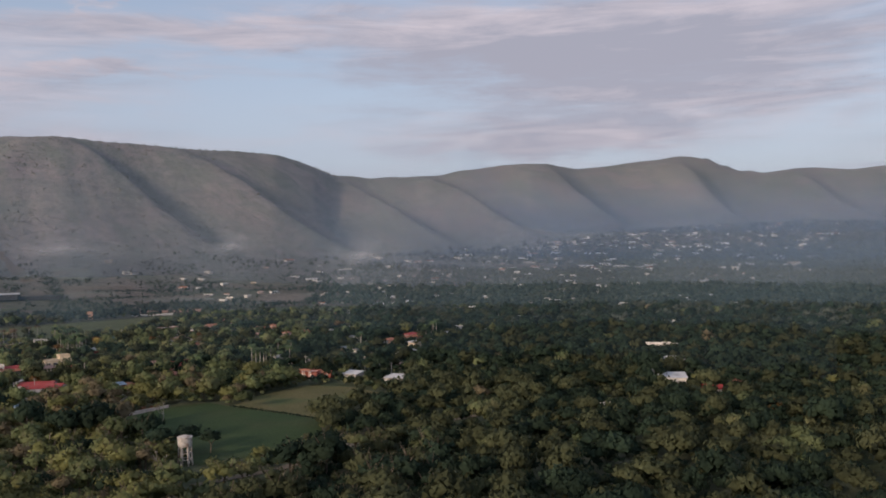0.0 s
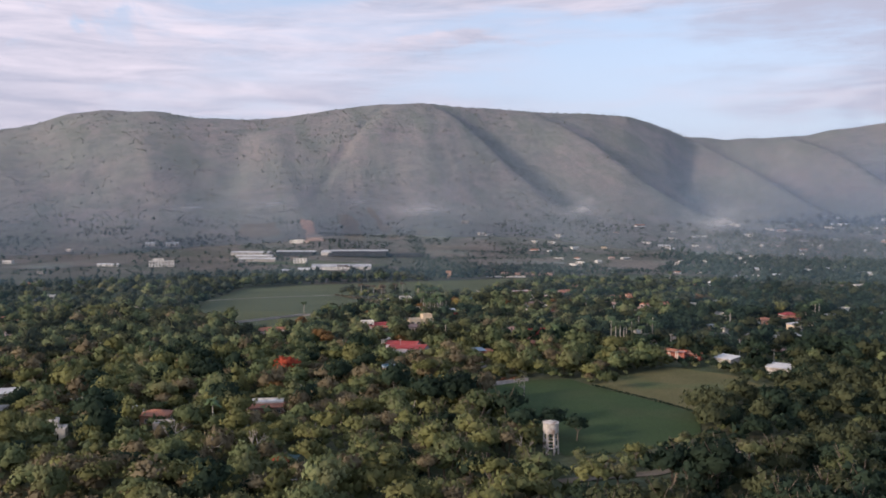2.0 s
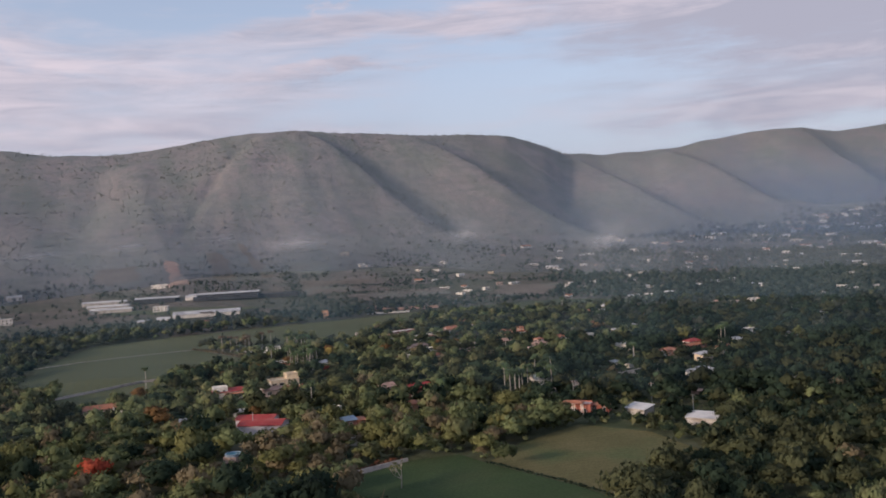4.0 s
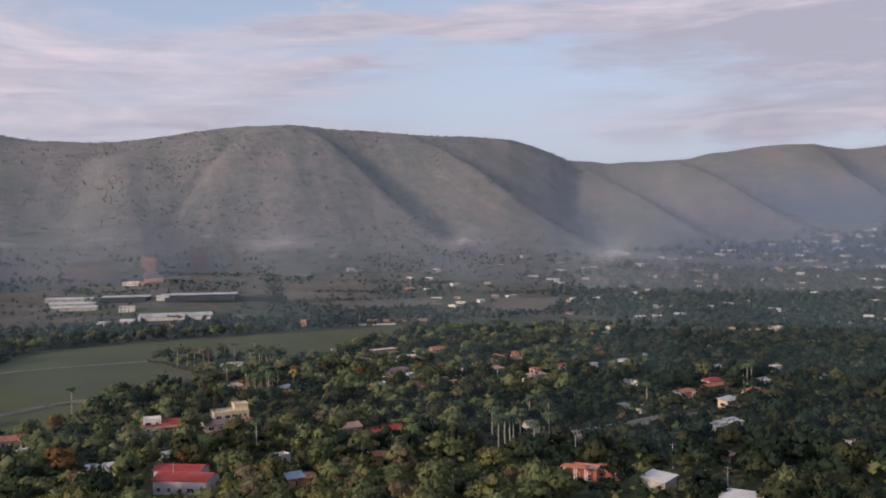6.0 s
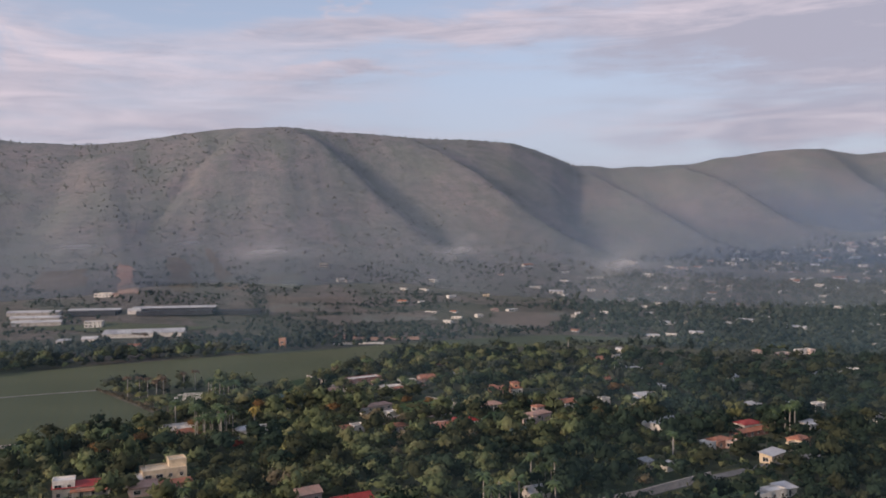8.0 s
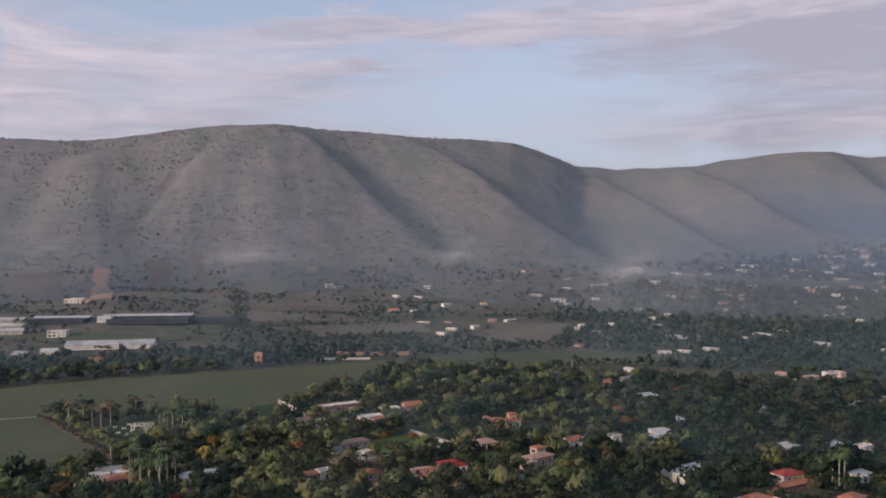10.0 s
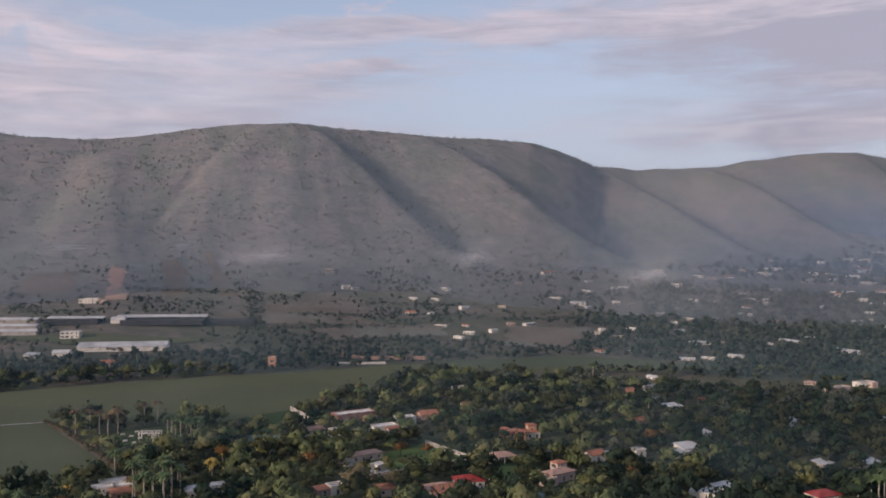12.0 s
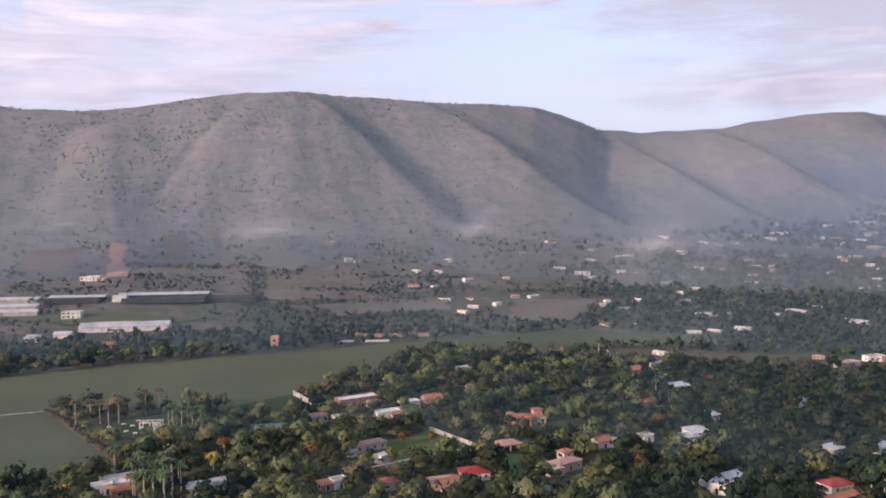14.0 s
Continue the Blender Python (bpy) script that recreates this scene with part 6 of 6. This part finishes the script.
for tx, ty, th in ((-109, 143, 11), (-96, 148, 11), (-103, 155, 9), (-128, 150, 10), (-60, 268, 9), (-86, 226, 10), (-30, 186, 8)):
    bare_tree(tx, ty, th)


def palm_kind(high, golden=False, droop=0.55, fronds=20):
    """Meshes of a slim trunk and its crown of fronds."""
    g = random.Random(int(high * 10))
    bm = bmesh.new()
    rings = []
    for k in range(6):
        z, bow = high * k / 5, 0.02 * high * math.sin(math.pi * k / 5)
        r = (0.30, 0.24, 0.23, 0.22, 0.20, 0.17)[k]
        rings.append([bm.verts.new((bow + r * math.cos(2 * math.pi * i / 8), r * math.sin(2 * math.pi * i / 8), z - (0.4 if k == 0 else 0))) for i in range(8)])
    for a, b in zip(rings, rings[1:]):
        for i in range(8):
            bm.faces.new([a[i - 1], a[i], b[i], b[i - 1]])
    trunk = bpy.data.meshes.new("trunk")
    bm.to_mesh(trunk)
    bm.free()
    trunk.materials.append(BARK_PALE)
    bm = bmesh.new()
    for n in range(fronds):
        a, up = 2 * math.pi * n / fronds + g.uniform(-0.2, 0.2), g.uniform(-0.3, 1.0)
        long, wide = g.uniform(2.8, 3.8), 0.55
        spine = []
        for k in range(5):
            u = k / 4
            out = long * u * (0.95 - 0.25 * up * u)
            spine.append(Vector((math.cos(a) * out, math.sin(a) * out, high + 0.1 + up * long * u * 0.75 - droop * long * u * u * 1.1)))
        side = Vector((-math.sin(a), math.cos(a), 0))
        rows = []
        for k, p in enumerate(spine):
            w = wide * (0.35, 1.0, 1.05, 0.75, 0.12)[k]
            rows.append([bm.verts.new(p - side * w - Vector((0, 0, w * 0.5))), bm.verts.new(p), bm.verts.new(p + side * w - Vector((0, 0, w * 0.5)))])
        for q, r in zip(rows, rows[1:]):
            bm.faces.new([q[0], q[1], r[1], r[0]])
            bm.faces.new([q[1], q[2], r[2], r[1]])
    crown = bpy.data.meshes.new("crown")
    bm.to_mesh(crown)
    bm.free()
    crown.materials.append(FROND_GOLD if golden else FROND)
    return trunk, crown


PALMS = [palm_kind(h) for h in (11.0, 12.5, 14.0)]
GOLDEN = palm_kind(7.5, True, 0.8, 22)
RUSTY = palm_kind(12.0)
RUSTY[1].materials[0] = FROND_RUST


def palm(x, y, kind, scale=1.0, label="tall royal palm with a pale bare trunk"):
    root = new("palm_tree")
    root.location, root.rotation_euler, root.scale = (x, y, float(ground(x, y))), (0, 0, (x * 1.7 + y) % 6.28), (scale, scale, scale)
    for name, me in zip(("trunk", "crown"), kind):
        new(name, me).parent = root
    tagged(root, label, "palm tree", "tall palms")


palm_rng = random.Random(4)
for spots in ([(-306, 565), (-301, 566), (-289, 558), (-293, 569), (-293, 588), (-289, 593), (-308, 558), (-255, 562), (-251, 560), (-248, 564), (-249, 570), (-245, 566), (-257, 559), (-255, 570), (-260, 566)],
              [(-213, 482), (-210, 480), (-211, 485), (-207, 481), (-208, 486), (-204, 482), (-204, 487), (-201, 484), (-202, 489), (-215, 486), (-199, 481)],
              [(-223, 498), (-219, 495), (-220, 501), (-214, 495), (-214, 501), (-208, 494), (-204, 491), (-205, 497), (-200, 491), (-235, 499)],
              [(-65, 417), (-61, 411), (-60, 408), (-58, 410), (-57, 414), (-57, 418), (-55, 422), (-56, 444), (-54, 446), (-52.5, 449), (-50.5, 449), (-49, 447), (-43, 418), (-47, 411)],
              [(-14, 501), (29, 566), (31, 560), (33, 564), (25, 565), (-442, 741), (-439, 743), (-436, 741), (-445, 739), (-215, 669), (-212, 671), (-150, 689), (-106, 788), (-148, 382), (-90, 396)],
              [(-438, 291), (-247, 263), (-372, 144), (-131, 172), (-363, 192), (-382, 134), (-236, 455), (-268, 420), (-240, 412), (-160, 600), (-140, 640), (-60, 690)]):
    for px, py in spots:
        if px < -286 and py > 550:
            palm(px, py, RUSTY, palm_rng.uniform(0.9, 1.05), "tall palm with rust-coloured crown and pale trunk")
        else:
            palm(px, py, palm_rng.choice(PALMS), palm_rng.uniform(0.85, 1.08))
palm(-204, 516, GOLDEN, 1.15, "stout palm with golden-yellow fronds")
palm(-237, 478, GOLDEN, 0.8, "small palm with yellowing fronds")
palm(-216, 541, GOLDEN, 0.8, "palm with golden fronds beside a garden")

# ---- low mist at the foot of the hills, and sheets that imitate haze ----


def mist_material(amount):
    m = bpy.data.materials.new("thin_mist")
    m.use_nodes = True
    N, L = m.node_tree.nodes, m.node_tree.links
    N.clear()
    o, mix, t, d = (N.new(k) for k in ("ShaderNodeOutputMaterial", "ShaderNodeMixShader", "ShaderNodeBsdfTransparent", "ShaderNodeBsdfTranslucent"))
    d.inputs["Color"].default_value = (0.74, 0.73, 0.75, 1)
    e = N.new("ShaderNodeBsdfDiffuse")
    e.inputs["Color"].default_value = (0.74, 0.73, 0.75, 1)
    both = N.new("ShaderNodeMixShader")
    both.inputs[0].default_value = 0.5
    L.new(d.outputs[0], both.inputs[1])
    L.new(e.outputs[0], both.inputs[2])
    c = N.new("ShaderNodeTexCoord")
    g = N.new("ShaderNodeTexGradient")
    g.gradient_type = "SPHERICAL"
    L.new(c.outputs["Object"], g.inputs[0])
    n = N.new("ShaderNodeTexNoise")
    n.inputs["Scale"].default_value, n.inputs["Detail"].default_value = 1.7, 3
    L.new(c.outputs["Object"], n.inputs["Vector"])
    k = N.new("ShaderNodeMath")
    k.operation = "MULTIPLY_ADD"
    L.new(n.outputs["Fac"], k.inputs[0])
    k.inputs[1].default_value, k.inputs[2].default_value = 2.8, -1.7
    k1 = N.new("ShaderNodeMath")
    k1.operation = "ADD"
    L.new(k.outputs[0], k1.inputs[0])
    L.new(g.outputs["Fac"], k1.inputs[1])
    k2 = N.new("ShaderNodeMath")
    k2.operation, k2.use_clamp = "MULTIPLY", True
    L.new(k1.outputs[0], k2.inputs[0])
    L.new(g.outputs["Fac"], k2.inputs[1])
    k3 = N.new("ShaderNodeMath")
    k3.operation, k3.use_clamp = "MULTIPLY", True
    L.new(k2.outputs[0], k3.inputs[0])
    k3.inputs[1].default_value = amount
    L.new(k3.outputs[0], mix.inputs[0])
    L.new(t.outputs[0], mix.inputs[1])
    L.new(both.outputs[0], mix.inputs[2])
    L.new(mix.outputs[0], o.inputs[0])
    return m


def haze_material(amount, colour):
    """See-through colour imitating haze, which thins out upwards, by the attribute 'lifted'."""
    m = bpy.data.materials.new("haze_sheet")
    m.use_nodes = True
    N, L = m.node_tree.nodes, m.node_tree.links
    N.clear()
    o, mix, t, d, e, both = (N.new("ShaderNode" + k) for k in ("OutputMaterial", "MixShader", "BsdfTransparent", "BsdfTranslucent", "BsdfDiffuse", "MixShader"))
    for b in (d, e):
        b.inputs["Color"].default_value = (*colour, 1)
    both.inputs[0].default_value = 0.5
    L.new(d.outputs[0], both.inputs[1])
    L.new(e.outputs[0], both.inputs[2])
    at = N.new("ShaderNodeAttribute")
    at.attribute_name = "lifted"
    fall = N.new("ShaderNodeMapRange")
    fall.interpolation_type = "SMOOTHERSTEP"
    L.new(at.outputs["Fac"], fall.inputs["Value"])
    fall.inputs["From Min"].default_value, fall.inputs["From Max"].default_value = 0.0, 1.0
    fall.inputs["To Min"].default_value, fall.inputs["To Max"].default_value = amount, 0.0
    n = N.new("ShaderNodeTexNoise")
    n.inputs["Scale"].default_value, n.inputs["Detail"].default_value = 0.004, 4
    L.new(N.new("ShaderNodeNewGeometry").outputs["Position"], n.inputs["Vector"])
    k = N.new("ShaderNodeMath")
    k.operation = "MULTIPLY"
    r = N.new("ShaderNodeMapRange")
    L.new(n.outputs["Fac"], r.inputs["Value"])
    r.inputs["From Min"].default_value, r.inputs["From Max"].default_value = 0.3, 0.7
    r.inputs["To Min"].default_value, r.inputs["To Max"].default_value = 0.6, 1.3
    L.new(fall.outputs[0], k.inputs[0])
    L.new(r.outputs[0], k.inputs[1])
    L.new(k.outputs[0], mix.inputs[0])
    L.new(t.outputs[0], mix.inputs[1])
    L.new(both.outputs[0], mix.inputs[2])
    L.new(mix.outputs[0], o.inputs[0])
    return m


def haze_sheet(far, high, amount, start=-100):
    """A long curved see-through sheet across the valley, added to imitate distance haze."""
    V, lifted, F = [], [], []
    n, rows = 130, 10
    for j in range(rows):
        for i in range(n):
            a = radians(start + (40 - start) * i / (n - 1))
            d = far + 18 * math.sin(a * 9 + far) + 9 * math.sin(a * 31)
            x, y = CX + d * math.sin(a), CY + d * math.cos(a)
            V.append((x, y, float(ground(x, y)) - 2 + high * j / (rows - 1)))
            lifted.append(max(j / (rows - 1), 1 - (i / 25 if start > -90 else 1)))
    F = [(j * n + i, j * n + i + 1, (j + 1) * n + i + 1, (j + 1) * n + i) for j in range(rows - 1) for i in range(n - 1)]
    ob = mesh_object("haze_sheet", V, F, haze_material(amount, (0.15, 0.28, 0.50) if start > -90 else (0.32, 0.36, 0.42) if far > 1000 else (0.18, 0.29, 0.36)), True)
    ob.data.attributes.new("lifted", "FLOAT", "POINT").data.foreach_set("value", lifted)
    tagged(ob, "see-through bluish sheet imitating haze across the valley", "mist", kind="stuff")


# one sheet behind another, so that the imitated haze thickens with distance
haze_sheet(345, 85, 0.05)
haze_sheet(520, 110, 0.09)
haze_sheet(770, 150, 0.17)
haze_sheet(1105, 300, 0.36)
haze_sheet(1400, 210, 0.20, -16)
haze_sheet(1640, 210, 0.24, -7)
haze_sheet(2380, 200, 0.30, -3)


def mist_bank(x, y, wide, high, lift, material, label):
    """A low bank of mist: a bowed, ragged sheet, thinning out to every side."""
    away = math.atan2(x - CX, y - CY)
    V, F = [], []
    for j in range(9):
        for i in range(17):
            u, v = -1 + 2 * i / 16, -1 + 2 * j / 8
            V.append((u, 0.15 * u * u + 0.1 * v + 0.04 * math.sin(5 * u), v + 0.1 * math.sin(4 * u)))
    F += [(j * 17 + i, j * 17 + i + 1, (j + 1) * 17 + i + 1, (j + 1) * 17 + i) for j in range(8) for i in range(16)]
    ob = mesh_object("mist_bank", V, F, material, True)
    ob.location = (x, y, float(ground(x, y)) + lift)
    ob.rotation_euler, ob.scale = (0, 0, -away), (wide / 2, wide * 0.22, high / 2)
    return tagged(ob, label, "mist", kind="stuff")


MIST = mist_material(0.6)
for mx, my, mw, mh, up in ((-498, 1052, 230, 44, 44), (-720, 1000, 200, 30, 40), (-600, 1040, 120, 28, 44), (-292, 1130, 120, 56, 54), (-105, 1140, 160, 64, 50), (-840, 960, 200, 26, 36)):
    mist_bank(mx, my, mw, mh, up, MIST, "wisp of white morning mist at the hill foot")


# ---- white garden benches in the palm court ----


def garden_bench():
    root = new("garden_bench")
    for name, b in (("seat", (-1.0, -0.25, 0.42, 1.0, 0.25, 0.50)), ("backrest", (-1.0, 0.2, 0.55, 1.0, 0.28, 0.95)), ("leg", (-0.9, -0.22, -0.1, -0.78, 0.22, 0.42)), ("leg", (0.78, -0.22, -0.1, 0.9, 0.22, 0.42))):
        bm = bmesh.new()
        box(bm, *b)
        part(name, bm, WHITE, root)
    return tagged(root, "white concrete garden bench under palms", "bench", "benches in the palm court")


def pergola(x, y, turn, w, d, h):
    """White posts that carry beams and crossbars."""
    root = new("pergola")
    root.location, root.rotation_euler = (x, y, float(ground(x, y)) + 0.2), (0, 0, radians(turn))
    for px in (-w / 2, 0, w / 2):
        for py in (-d / 2, d / 2):
            bm = bmesh.new()
            box(bm, px - 0.2, py - 0.2, -0.3, px + 0.2, py + 0.2, h)
            part("post", bm, WHITE, root)
    for py in (-d / 2, d / 2):
        bm = bmesh.new()
        box(bm, -w / 2 - 0.4, py - 0.18, h + 0.003, w / 2 + 0.4, py + 0.18, h + 0.35)
        part("beam", bm, WHITE, root)
    for i in range(7):
        px = -w / 2 + w * i / 6
        bm = bmesh.new()
        box(bm, px - 0.1, -d / 2 - 0.5, h + 0.353, px + 0.1, d / 2 + 0.5, h + 0.55)
        part("crossbar", bm, WHITE, root)
    tagged(root, "white garden pergola open to the sky under palms", "pergola")


pergola(-272, 566, 24, 9, 5, 3.0)
pergola(-262, 562, 30, 8, 4, 2.6)
first_bench = None
for i in range(4):
    for j in range(3):
        bx, by = -291 + i * 6.2 + j * 2.5, 560 + i * -1.6 + j * 7
        m = pose(bx, by, float(ground(bx, by)) + 0.2, 0, 0, 25 + 12 * ((i + 2 * j) % 3))
        if first_bench is None:
            first_bench = garden_bench()
            first_bench.matrix_basis = m
        else:
            copy_thing(first_bench, m)
